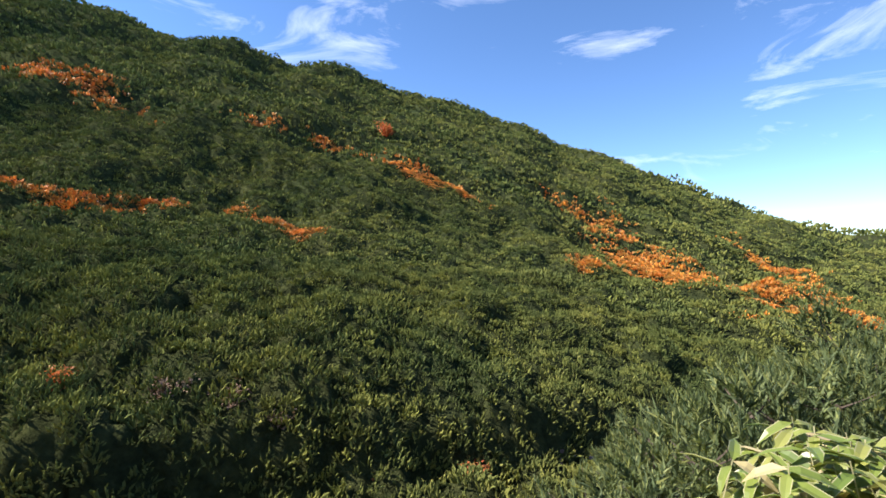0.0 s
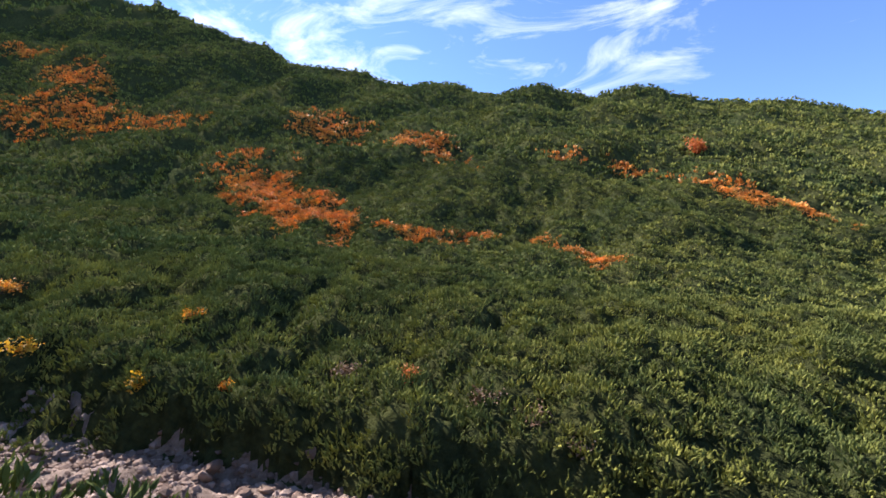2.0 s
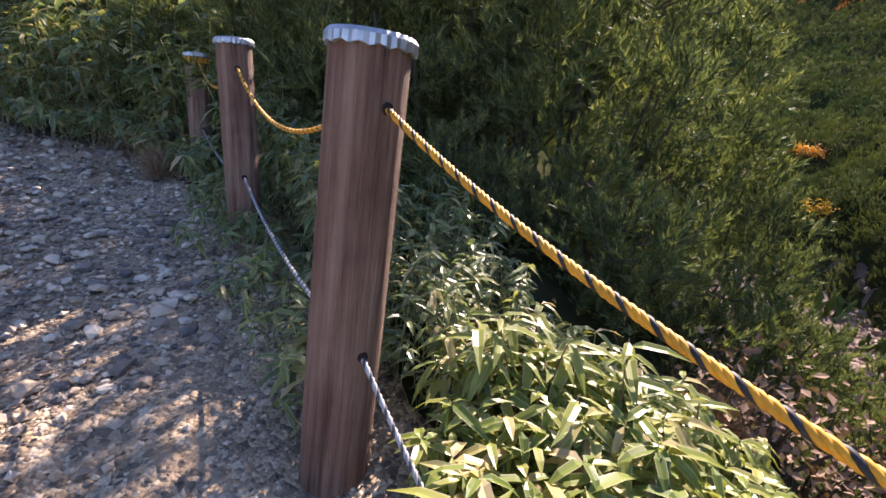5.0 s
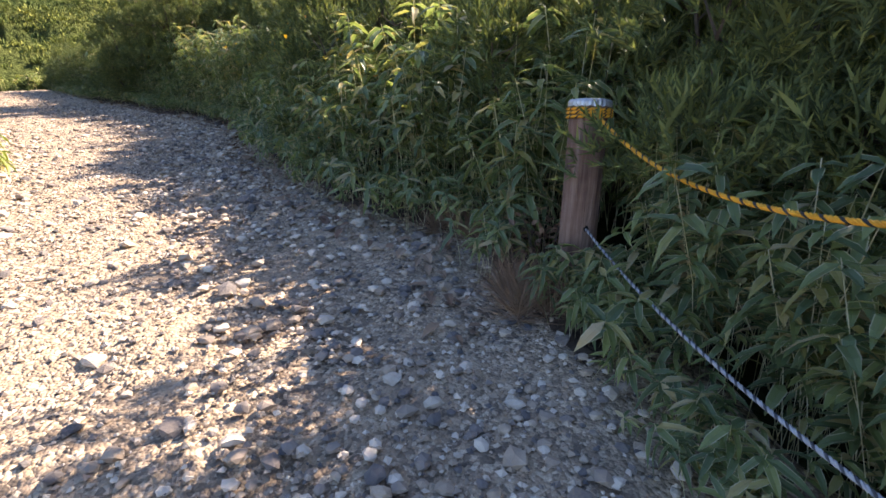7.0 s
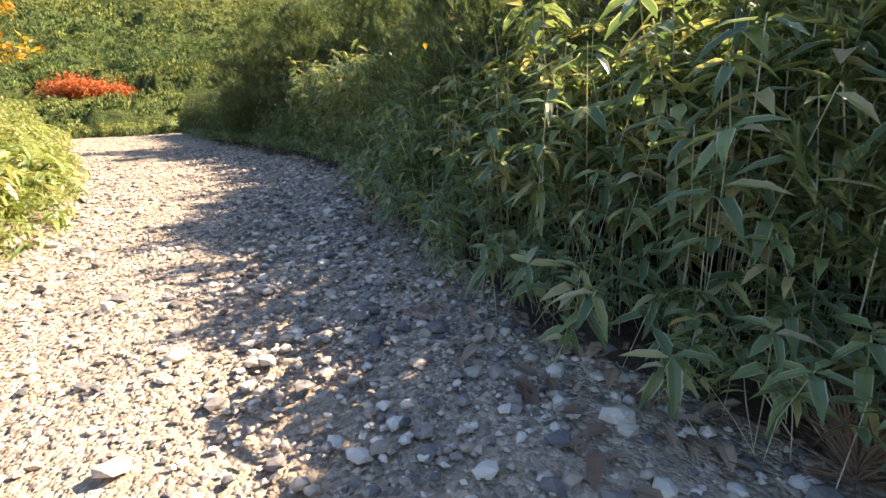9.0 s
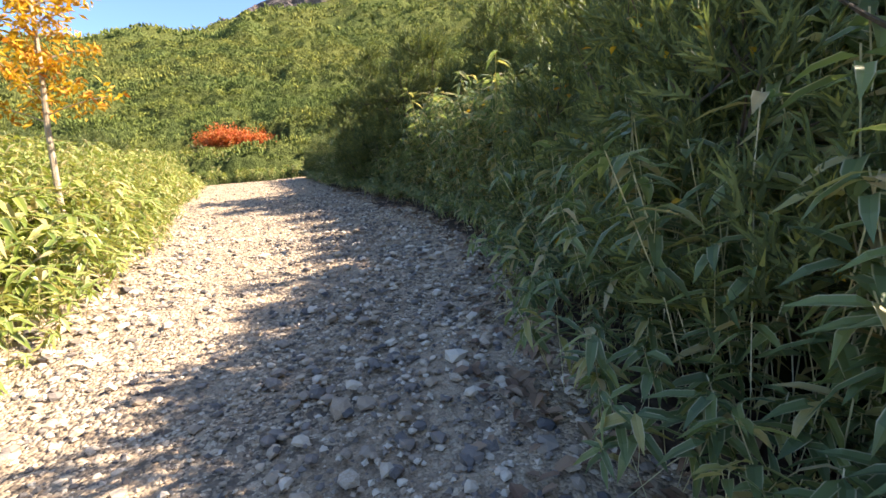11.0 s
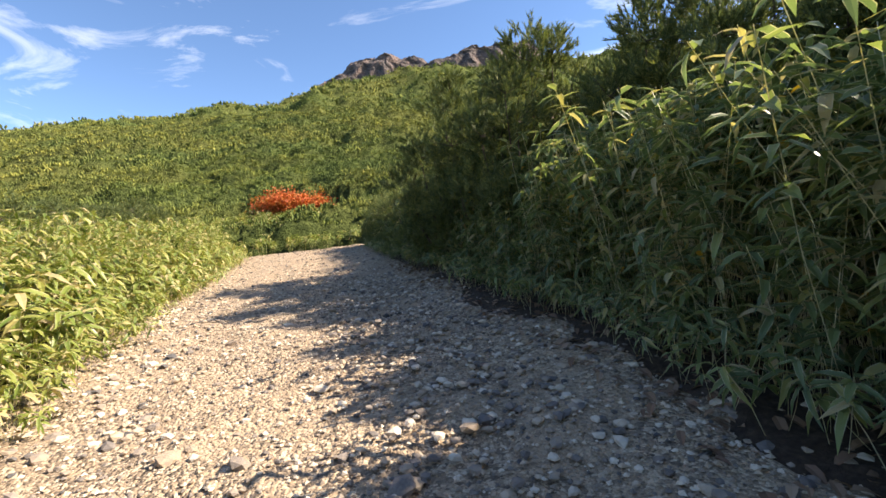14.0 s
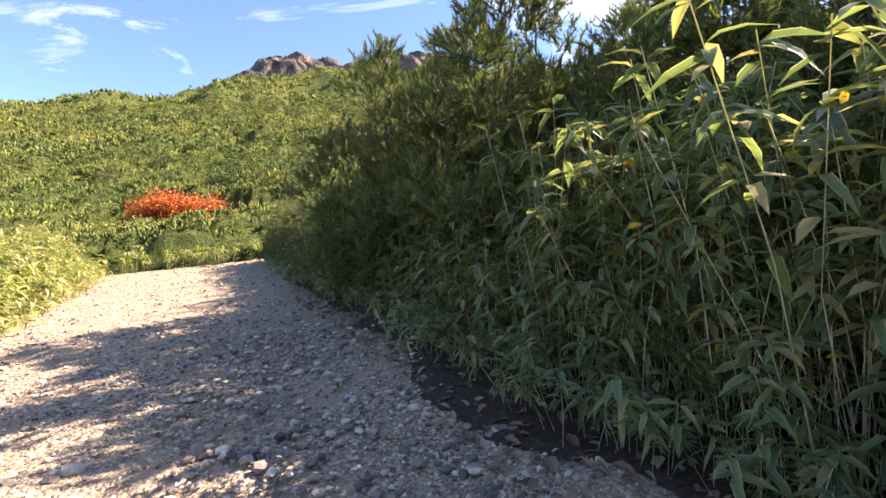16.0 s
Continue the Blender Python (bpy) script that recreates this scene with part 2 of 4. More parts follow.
M_YELLOW = foliage("yellow_autumn_leaf", [(0.0, (0.50, 0.28, 0.03)), (0.6, (0.62, 0.40, 0.04)), (1.0, (0.52, 0.18, 0.03))], glow=0.35)
M_HUMUS = solid("dark_humus", [(0.3, (0.030, 0.019, 0.013)), (0.5, (0.060, 0.040, 0.028)), (0.72, (0.115, 0.080, 0.055))], 22, 0.95, 0.9, 60, dist=0.02)
M_DRY = foliage("dry_twigs", [(0.0, (0.16, 0.09, 0.06)), (0.6, (0.27, 0.17, 0.11)), (1.0, (0.36, 0.25, 0.17))], glow=0.1, rough=0.8)
M_BARK = solid("pine_bark", [(0.3, (0.05, 0.036, 0.026)), (0.6, (0.12, 0.09, 0.065)), (0.8, (0.19, 0.15, 0.115))], 18, 0.9, 0.8, 40)
M_PALEBARK = solid("pale_bark", [(0.3, (0.30, 0.22, 0.15)), (0.6, (0.47, 0.38, 0.28)), (0.8, (0.58, 0.50, 0.40))], 12, 0.8, 0.5, 40)
M_LOG = solid("stained_log", [(0.34, (0.075, 0.040, 0.030)), (0.5, (0.26, 0.160, 0.122)), (0.66, (0.40, 0.28, 0.22))], 9, 0.8, 1.0, 26,
              tint=(0.74, 0.66, 0.66), tint_scale=4, dist=0.025, stretch=(2.6, 2.6, 0.11))
M_CAP = plain("galvanised_cap", (0.50, 0.53, 0.56), 0.42, 0.8)
M_ROPE_Y = plain("yellow_rope", (0.80, 0.36, 0.02), 0.6)
M_ROPE_K = plain("black_rope", (0.02, 0.02, 0.022), 0.6)
M_ROPE_W = plain("grey_rope", (0.42, 0.43, 0.44), 0.7)
M_ROPE_B = plain("dark_strand", (0.07, 0.075, 0.085), 0.7)
M_HOLE_SHADE = plain("hole_shade", (0.015, 0.010, 0.008), 0.95)

# ---- the lie of the land ----
GX, GY = -0.0644, -0.0886            # the trail climbs about six degrees
VAL = heading(25.0)                  # across the valley
UPV = heading(115.0)                 # up the valley
TRAIL_Y = (9, 3, 1.5, 0, -0.7, -2.3, -4, -5.0, -6.5, -9.3, -12, -14.5, -19, -24, -30, -36, -46)
TRAIL_R = (1.9, 0.9, 0.3, -0.45, -0.85, -1.95, -2.72, -3.15, -2.82, -3.05, -3.65, -3.5, -2.7, -1.5, -0.3, 2.2, 8)
TRAIL_L = (9.0, 5.0, 4.2, 3.4, 3.0, 2.1, 1.2, 0.92, 0.5, 0.25, 0.5, 1.0, 2.2, 3.2, 4.6, 7.0, 13)
CROSS_U = (-400, 0.6, 2.5, 9.2, 13.6, 14.6, 22, 31, 37, 62, 100, 150, 185, 420)
CROSS_Z = (0, 0, -1.2, -5.7, -5.7, -4.2, -1.6, 0.5, -2.2, 6.0, 30, 60, 58, 10)
RIDGE_S = (-900, -374, -306, -207, -70, 0, 40, 87, 117, 180, 260, 330, 400, 470, 620, 1000)
RIDGE_Z = (-70, -3, 10, 27, 53.6, 60, 64.5, 76, 91, 112, 143, 168, 206, 190, 190, 210)


def smooth(a, b, x):
    k = np.clip((x - a) / (b - a), 0, 1)
    return k * k * (3 - 2 * k)


def waves(x, y, size, seed):
    """A cheap rolling field, about -1 to 1."""
    out = np.zeros_like(x)
    rng = np.random.RandomState(seed)
    for k in range(7):
        a, ph = rng.rand() * 6.283, rng.rand() * 6.283
        w = 6.283 / (size * (0.55 + 0.9 * rng.rand()))
        out = out + np.sin((x * math.cos(a) + y * math.sin(a)) * w + ph + 0.8 * np.sin((x * math.sin(a) - y * math.cos(a)) * w * 0.7 + k))
    return out / 3.6


def trail_at(y):
    yy = -np.asarray(y, float)
    ys = [-v for v in TRAIL_Y]
    return np.interp(yy, ys, TRAIL_R), np.interp(yy, ys, TRAIL_L)


def land(x, y):
    """The height of the ground."""
    x, y = np.asarray(x, float), np.asarray(y, float)
    u, s = x * VAL[0] + y * VAL[1], x * UPV[0] + y * UPV[1]
    u = u - 0.6 * np.clip(-s, 0, 3) * smooth(9, 4, u)
    shelf = GX * x + GY * y
    far = smooth(45, 150, u)
    prof = np.interp(u, CROSS_U, CROSS_Z)
    ridge = np.interp(s, RIDGE_S, RIDGE_Z)
    climb = 0.095 * np.clip(s, -120, 400)
    lift = (ridge - 60) * far + climb * (1 - far)
    val = np.where(u > 0.6, prof + lift, 0)
    side = smooth(0.6, 5.0, u)
    z = shelf * (1 - side) + val * side
    z = np.where((u > 0.6) & (u < 9.6), z + prof * (1 - side), z)
    # the slope ahead of the trail
    q = -y
    front = smooth(14, -2, u)
    rise = np.interp(q + 0.06 * x, (0, 33, 45, 135, 150, 420), (0, 0, 2.2, 29, 30, 5))
    rise = rise + np.interp(q, (120, 250, 420), (0, 44, 20)) * smooth(62, 4, x)
    z = z + rise * front
    # far mountains, and the lowland beyond the ridge's foot
    d = np.hypot(x, y)
    z = z + 150 * np.exp(-(((x + 820) / 120) ** 2 + ((y + 265) / 120) ** 2))
    z = z * (1 - smooth(900, 1800, d)) - 75 * smooth(900, 2200, d) * 1.0
    # bumps, none on the trail
    tr, tl = trail_at(y)
    off = np.maximum(np.maximum(tr - x, x - tl), 0)
    away = smooth(0.2, 6, off)
    bed = smooth(8.8, 10, u) * smooth(14.4, 13, u)
    z = z + away * (0.35 * waves(x, y, 11, 3) * smooth(1, 14, d) + smooth(30, 110, d) * (2.3 * waves(x, y, 34, 4)) + smooth(120, 300, d) * 3.0 * waves(x, y, 90, 5))
    z = z + bed * 0.18 * waves(x, y, 2.1, 6)
    return z


# ---- mesh helpers ----


def mesh_of(name, v, f, smoothed=False, attr=None):
    """A mesh from arrays: places (n, 3) and faces (m, 3) or (m, 4)."""
    me = bpy.data.meshes.new(name)
    v, f = np.asarray(v, np.float32), np.asarray(f, np.int32)
    k = f.shape[1]
    me.vertices.add(len(v))
    me.vertices.foreach_set("co", v.ravel())
    me.loops.add(f.size)
    me.loops.foreach_set("vertex_index", f.ravel())
    me.polygons.add(len(f))
    me.polygons.foreach_set("loop_start", np.arange(0, f.size, k, dtype=np.int32))
    me.polygons.foreach_set("loop_total", np.full(len(f), k, np.int32))
    me.polygons.foreach_set("use_smooth", np.full(len(f), smoothed, bool))
    if attr is not None:
        a = me.attributes.new("edge", "FLOAT", "POINT")
        a.data.foreach_set("value", np.asarray(attr, np.float32))
    me.update(calc_edges=True)
    return me


def obj(name, me, mat, parent=None, label="", category="", group="", kind=""):
    ob = new(name, me)
    if mat and not me.materials:
        me.materials.append(mat)
    if parent:
        ob.parent = parent
    return tagged(ob, label, category, group, kind)


def part(name, bm, mat, parent, label=""):
    me = bpy.data.meshes.new(name)
    bm.to_mesh(me)
    bm.free()
    return obj(name, me, mat, parent, label)


def turns(yaw, tip=None, tip_az=None):
    """Turn matrices (n, 3, 3): a spin about z, then a tip by an angle towards a heading."""
    n = len(yaw)
    c, s = np.cos(yaw), np.sin(yaw)
    r = np.zeros((n, 3, 3))
    r[:, 0, 0], r[:, 0, 1], r[:, 1, 0], r[:, 1, 1], r[:, 2, 2] = c, -s, s, c, 1
    if tip is None:
        return r
    ax = np.stack([-np.sin(tip_az), np.cos(tip_az), 0 * tip_az], 1)
    k = np.zeros((n, 3, 3))
    k[:, 0, 1], k[:, 0, 2], k[:, 1, 0] = -ax[:, 2], ax[:, 1], ax[:, 2]
    k[:, 1, 2], k[:, 2, 0], k[:, 2, 1] = -ax[:, 0], -ax[:, 1], ax[:, 0]
    st, ct = np.sin(tip)[:, None, None], np.cos(tip)[:, None, None]
    return (np.eye(3) + st * k + (1 - ct) * (k @ k)) @ r


def strew(shapes, places, rot, size, rng, attrs=None):
    """Many copies of a few small shapes in one pair of arrays."""
    vs, fs, at, base = [], [], [], 0
    pick = rng.randint(len(shapes), size=len(places))
    size = np.asarray(size, float)
    if size.ndim == 1:
        size = np.repeat(size[:, None], 3, 1)
    for k, (tv, tf) in enumerate(shapes):
        i = np.where(pick == k)[0]
        if not len(i):
            continue
        v = np.einsum("nij,nkj->nki", rot[i], tv[None] * size[i][:, None, :]) + places[i][:, None, :]
        f = tf[None] + (base + np.arange(len(i)) * len(tv))[:, None, None]
        vs.append(v.reshape(-1, 3))
        fs.append(f.reshape(-1, tf.shape[1]))
        if attrs is not None:
            at.append(np.tile(attrs[k], len(i)))
        base += len(i) * len(tv)
    return np.concatenate(vs), np.concatenate(fs), (np.concatenate(at) if attrs is not None else None)


def brush(rng, blades, length, width, spread, stem=0.0):
    """A shoot: a thin stem, and blades that fan out from it, one triangle each, all of one piece."""
    v = [np.array([0.15 * width * (k % 2), 0.1 * width * (k % 3), stem * k / 5]) for k in range(6)]
    f = [(k, k + 1, k + 2) for k in range(4)]
    for k in range(blades):
        a, tilt = k * 2.4 + 0.7 * rng.rand(), spread * (0.3 + 0.7 * rng.rand())
        j = rng.randint(6)
        tilt = tilt * (1.15 - 0.55 * j / 5)
        d = np.array([math.cos(a) * math.sin(tilt), math.sin(a) * math.sin(tilt), math.cos(tilt)])
        side = np.cross(d, rng.normal(size=3))
        side = side / np.linalg.norm(side) * width * 2 * (0.7 + 0.6 * rng.rand())
        n = len(v)
        v += [v[j] + side + d * length * 0.15, v[j] + d * length * (0.65 + 0.45 * rng.rand())]
        f.append((j, n, n + 1))
    return np.array(v), np.array(f)


def shoot(rng, blades, stem, core, length, width, lean=0.3, sides=4):
    """A pine shoot: a slim tapering body of packed needles, with single needles standing out of it."""
    bend = lean * stem * (rng.rand(2) - 0.5) * 2
    v = [np.array([0, 0, 0])]
    for k in range(sides):
        a = k * 2 * math.pi / sides + 0.5 * rng.rand()
        q, h = core * (0.7 + 0.6 * rng.rand()), 0.5 + 0.22 * rng.normal()
        v.append(np.array([math.cos(a) * q + bend[0] * h * h, math.sin(a) * q + bend[1] * h * h, stem * h]))
    v.append(np.array([bend[0], bend[1], stem]))
    f = []
    for k in range(sides):
        a, b = 1 + k, 1 + (k + 1) % sides
        f += [(0, b, a), (a, b, sides + 1)]
    for k in range(blades):
        up = 0.1 + 0.9 * (k + rng.rand()) / blades
        c = np.array([bend[0] * up * up, bend[1] * up * up, stem * up])
        a, tilt = k * 2.4 + 0.5 * rng.rand(), (1.0 - 0.65 * up) * (0.75 + 0.5 * rng.rand())
        d = np.array([math.cos(a) * math.sin(tilt), math.sin(a) * math.sin(tilt), math.cos(tilt)])
        side = np.cross(d, rng.normal(size=3))
        side = side / np.linalg.norm(side) * width
        m = len(v)
        v += [c - side, c + side, c + d * length * (0.75 + 0.5 * rng.rand())]
        f.append((m, m + 1, m + 2))
    return np.array(v), np.array(f)


def shoot_cluster(rng, count, spread, fan, *how):
    """Several shoots that rise together from one twig, the outer ones leaning out."""
    v, f, base = [], [], 0
    for k in range(count):
        sv, sf = shoot(rng, *how)
        a, q = k * 2.4 + 0.8 * rng.rand(), spread * math.sqrt(k / count)
        m = turns(np.array([a]), np.array([fan * math.sqrt(k / count) * (0.6 + 0.8 * rng.rand())]), np.array([a]))[0]
        v.append(sv * (0.75 + 0.5 * rng.rand()) @ m.T + np.array([math.cos(a) * q, math.sin(a) * q, -0.05 * rng.rand()]))
        f.append(sf + base)
        base += len(sv)
    return np.concatenate(v), np.concatenate(f)


def pebble(rng, flat=0.6):
    bm = bmesh.new()
    bmesh.ops.create_icosphere(bm, subdivisions=1, radius=0.5)
    v = np.array([x.co for x in bm.verts])
    f = np.array([[x.index for x in p.verts] for p in bm.faces])
    bm.free()
    v = v * (0.72 + 0.5 * rng.rand(len(v), 1)) * np.array([1, 0.65 + 0.3 * rng.rand(), flat * (0.6 + 0.4 * rng.rand())])
    return v, f


def bladed_leaf(length=0.24, width=0.042, droop=0.25):
    """A bamboo-grass leaf along +x: folded at its middle, bent down to a point."""
    v, e = [(0, 0, 0)], [0]
    for a, w in ((0.28, 0.95), (0.66, 0.82)):
        x, z = a * length, -droop * length * a * a
        v += [(x, -w * width / 2, z + 0.14 * width), (x, 0, z), (x, w * width / 2, z + 0.14 * width)]
        e += [1, 0, 1]
    v.append((length, 0, -droop * length))
    e.append(0.6)
    f = [(0, 2, 1), (0, 3, 2), (1, 2, 5), (1, 5, 4), (2, 3, 6), (2, 6, 5), (4, 5, 7), (5, 6, 7)]
    return np.array(v), np.array(f), np.array(e, float)


def sasa_plant(rng, height, leaves):
    """One stem of bamboo grass with leaves fanned near its head."""
    v, f, e, base = [], [], [], 0
    lean, la = 0.25 * rng.rand(), rng.rand() * 6.283

    def stem_at(h):
        return np.array([math.cos(la) * lean * h * h / height, math.sin(la) * lean * h * h / height, h])

    r = 0.0026
    for h in (0, height * 0.5, height):
        c = stem_at(h)
        v += [c + (r, 0, 0), c + (-r / 2, r, 0), c + (-r / 2, -r, 0)]
        e += [1, 1, 1]
    for k in (0, 3):
        for j in range(3):
            a, b = k + j, k + (j + 1) % 3
            f += [(a, b, b + 3), (a, b + 3, a + 3)]
    base = 9
    spin = rng.rand() * 6.283
    for k in range(leaves):
        lv, lf, le = bladed_leaf(0.125 + 0.085 * rng.rand(), 0.040 + 0.022 * rng.rand(), 0.25 + 0.75 * rng.rand())
        tier = k // 5
        h = height * max(0.12, 1 - 0.20 * min(1, 1.1 / height) * tier - 0.06 * rng.rand())
        a, up, tw = spin + k * 1.45 + 0.5 * rng.rand(), 0.55 - 0.75 * rng.rand(), 0.7 * (rng.rand() - 0.5)
        m = np.array((Matrix.Rotation(a, 3, "Z") @ Matrix.Rotation(-up, 3, "Y") @ Matrix.Rotation(tw, 3, "X")))
        v += list(lv @ m.T + stem_at(h))
        f += [tuple(np.array(t) + base) for t in lf]
        e += list(le)
        base += len(lv)
    return np.array(v), np.array(f), np.array(e)


def in_trail(x, y, grow=0.0):
    r, l = trail_at(y)
    return (x > r - grow) & (x < l + grow) & (y > -31 - grow) & (y < 7)


def valley(x, y):
    return x * VAL[0] + y * VAL[1], x * UPV[0] + y * UPV[1]


# ---- ground ----
def build_ground():
    cx, cy = -1.0, -5.0
    rad = np.concatenate([[0.4], 0.4 * 1.0345 ** np.arange(1, 215), [700, 900, 1200, 1700, 2400, 3400, 4800]])
    rad = rad[(rad < 640) | (rad >= 700)]
    n = 420
    ang = np.arange(n) * 2 * math.pi / n
    x = cx + rad[:, None] * np.cos(ang)[None]
    y = cy + rad[:, None] * np.sin(ang)[None]
    z = land(x, y)
    z = z - np.where(in_trail(x, y, -0.25), 0.06, 0.0)
    v = np.concatenate([np.stack([x, y, z], 2).reshape(-1, 3), [[cx, cy, float(land(cx, cy)) - 0.06]]])
    i = np.arange(n)
    j = (i + 1) % n
    rows = np.arange(len(rad) - 1)[:, None] * n
    f = np.stack([rows + i, rows + j, rows + n + j, rows + n + i], 2).reshape(-1, 4)
    me = mesh_of("ground", v, f, True)
    ob = obj("ground", me, M_SOIL, label="dark soil of the mountainside under the scrub", category="ground", kind="structure")
    cap = mesh_of("ground_middle", np.concatenate([v[:n], v[-1:]]), np.stack([i, j, np.full(n, n)], 1), True)
    obj("ground_middle", cap, M_SOIL, ob, kind="structure")
    return ob


def build_trail():
    ny, nx = 420, 46
    yy = np.linspace(6, -31.5, ny)
    r, l = trail_at(yy)
    k = np.linspace(-0.14, 1.08, nx)[None]
    x = r[:, None] + (l - r)[:, None] * k + 0.12 * waves(yy[:, None] + 0 * k, k * 3, 1.3, 8) * (np.abs(k - 0.5) > 0.42)
    y = np.repeat(yy[:, None], nx, 1)
    z = land(x, y) + 0.03 + 0.022 * waves(x, y, 0.9, 11) + 0.010 * waves(x, y, 0.28, 12)
    z = z - 0.10 * ((k < -0.12) | (k > 1.06)) - 0.05 * np.exp(-((k - 0.35) / 0.12) ** 2) * 0.5
    i = np.arange(ny - 1)[:, None] * nx + np.arange(nx - 1)[None]
    f = np.stack([i, i + 1, i + nx + 1, i + nx], 2).reshape(-1, 4)[:, ::-1]
    me = mesh_of("trail", np.stack([x, y, z], 2).reshape(-1, 3), f, True)
    return obj("trail", me, M_TRAIL, label="pale gravel footpath climbing between bamboo grass and pine scrub", category="path", kind="structure")


def trail_z(x, y):
    return land(x, y) + 0.03 + 0.022 * waves(x, y, 0.9, 11) + 0.010 * waves(x, y, 0.28, 12)


ground = build_ground()
trail = build_trail()


# ---- scrub on the slopes ----
# autumn patches: x, y, half length, half width, the long axis's heading
PATCHES = (
    (-79.5, 47.1, 4, 1.6, -75),
    (-59.8, 42.4, 14.8, 4.8, -98),
    (-33.5, 44.3, 2.7, 1.5, -47),
    (-30.9, 49.7, 2.6, 1.5, -38),
    (-18.4, 52.6, 5.2, 1.5, -122),
    (-32.1, 83.8, 4.1, 1.5, -64),
    (-21.6, 88.6, 4.4, 1.5, -69),
    (-4, 84.5, 8.6, 2, -103),
    (-57.4, 71.3, 8.8, 3, -96),
    (-80.9, 68.7, 8.4, 4.9, -79),
    (-109.5, 45.7, 7.1, 4.1, -75),
    (-145.3, 39.8, 9.6, 3.3, -76),
    (-128, 33.4, 15.3, 5.3, -60),
    (-123, 26.4, 2.5, 1.5, -52),
    (-172, 35.7, 5.7, 2.6, -55),
    (29.5, 98.3, 8.2, 1.7, -127),
    (35.5, 70.4, 22.9, 6.6, 179),
    (73, 102.1, 9.2, 3.2, 174),
    (18.7, 60.7, 2.3, 1.5, -66),
)


def patch_weight(x, y):
    w = np.full_like(x, -9.0)
    for px, py, a, b, az in PATCHES:
        h = heading(az)
        dx, dy = x - px, y - py
        p, q = dx * h[0] + dy * h[1], -dx * h[1] + dy * h[0]
        w = np.maximum(w, 1.25 - np.hypot(p / a, q / b))
    u, s = valley(x, y)
    return w + 0.40 * waves(x, y, 6, 21) + 0.26 * waves(x, y, 2.2, 22) + 0.5 * waves(s * 0.3, u + 0.25 * s, 3.2, 23)


def chance(i, j, seed):
    """A steady random number, 0 to 1, for each cell of a grid."""
    k = np.sin(i * 127.1 + j * 311.7 + seed * 74.7) * 43758.5453
    return k - np.floor(k)


def mounds(x, y, cell, low, high, seed):
    """Bushes as overlapping domes, one in each cell of a shaken grid: their common top."""
    i0, j0 = np.floor(x / cell), np.floor(y / cell)
    top = np.zeros_like(x)
    for di in (-1, 0, 1):
        for dj in (-1, 0, 1):
            i, j = i0 + di, j0 + dj
            cx, cy = (i + 0.1 + 0.8 * chance(i, j, seed)) * cell, (j + 0.1 + 0.8 * chance(i, j, seed + 1)) * cell
            r = cell * (0.55 + 0.4 * chance(i, j, seed + 2))
            h = low + (high - low) * chance(i, j, seed + 3)
            top = np.maximum(top, h * np.sqrt(np.clip(1 - ((x - cx) ** 2 + (y - cy) ** 2) / (r * r), 0, 1)))
    return top


def canopy(x, y):
    """How far the scrub's top stands above the ground."""
    d = np.hypot(x, y)
    u, s = valley(x, y)
    wx, wy = x + 0.35 * waves(x, y, 2.6, 31), y + 0.35 * waves(x, y, 2.3, 32)
    h = 0.1 + mounds(wx, wy, 2.1, 0.55, 1.65, 3) + (0.35 + 0.65 * smooth(30, 70, d)) * mounds(wx, wy, 4.6, 0.3, 1.7, 9)
    low = np.clip(smooth(12.4, 14.0, u + 0.4 * np.clip(3 - s, 0, 6)) + smooth(9.4, 6.0, u), 0.2, 1)
    return h * low


def scatter_ring(rng, r0, r1, az0, az1, per_m2, cx=0.0, cy=0.0):
    n = int(per_m2 * 0.5 * radians(az1 - az0) * (r1 * r1 - r0 * r0))
    r = np.sqrt(r0 * r0 + (r1 * r1 - r0 * r0) * rng.rand(n))
    az = np.radians(az0 + (az1 - az0) * rng.rand(n))
    return cx - r * np.sin(az), cy + r * np.cos(az)


def plant_scrub(name, rng, x, y, size, shapes, mat, label, category="scrub", lift=0.0):
    h = canopy(x, y)
    full = h > 0.42 * rng.rand(len(x)) + 0.12
    x, y, h, size = x[full], y[full], h[full], size[full]
    z = land(x, y) + h * (0.80 + 0.16 * rng.rand(len(x))) - size * 0.12 + lift
    e = 0.6
    gx = (land(x + e, y) + canopy(x + e, y) - land(x - e, y) - canopy(x - e, y)) / (2 * e)
    gy = (land(x, y + e) + canopy(x, y + e) - land(x, y - e) - canopy(x, y - e)) / (2 * e)
    tip = np.clip(np.arctan(np.hypot(gx, gy)) * 0.5 + 0.12 * rng.rand(len(x)), 0, 0.75)
    rot = turns(rng.rand(len(x)) * 6.283, tip, np.arctan2(-gy, -gx) + 0.5 * rng.normal(size=len(x)))
    v, f, _ = strew(shapes, np.stack([x, y, z], 1), rot, size, rng)
    return obj(name, mesh_of(name, v, f), mat, label=label, category=category, kind="stuff")


def grows(x, y):
    """Where scrub stands: off the trail, off the stream bed, not where the camera walks."""
    u, s = valley(x, y)
    bare = (u > 8.8 + 0.5 * waves(x, y, 5, 41)) & (u < 13.5 + 0.5 * waves(x, y, 4, 42) - 0.42 * np.maximum(s - 11, 0) - 0.4 * np.clip(3 - s, 0, 6)) & (s < 24)
    near = (u < 9.2) & (np.hypot(x, y) < 7)
    return ~bare & ~in_trail(x, y, 1.0) & ~near


rng = np.random.RandomState(5)
TUFT_NEAR = [shoot_cluster(rng, 5, 0.17, 0.6, 3, 0.27, 0.042, 0.10, 0.022) for k in range(8)]
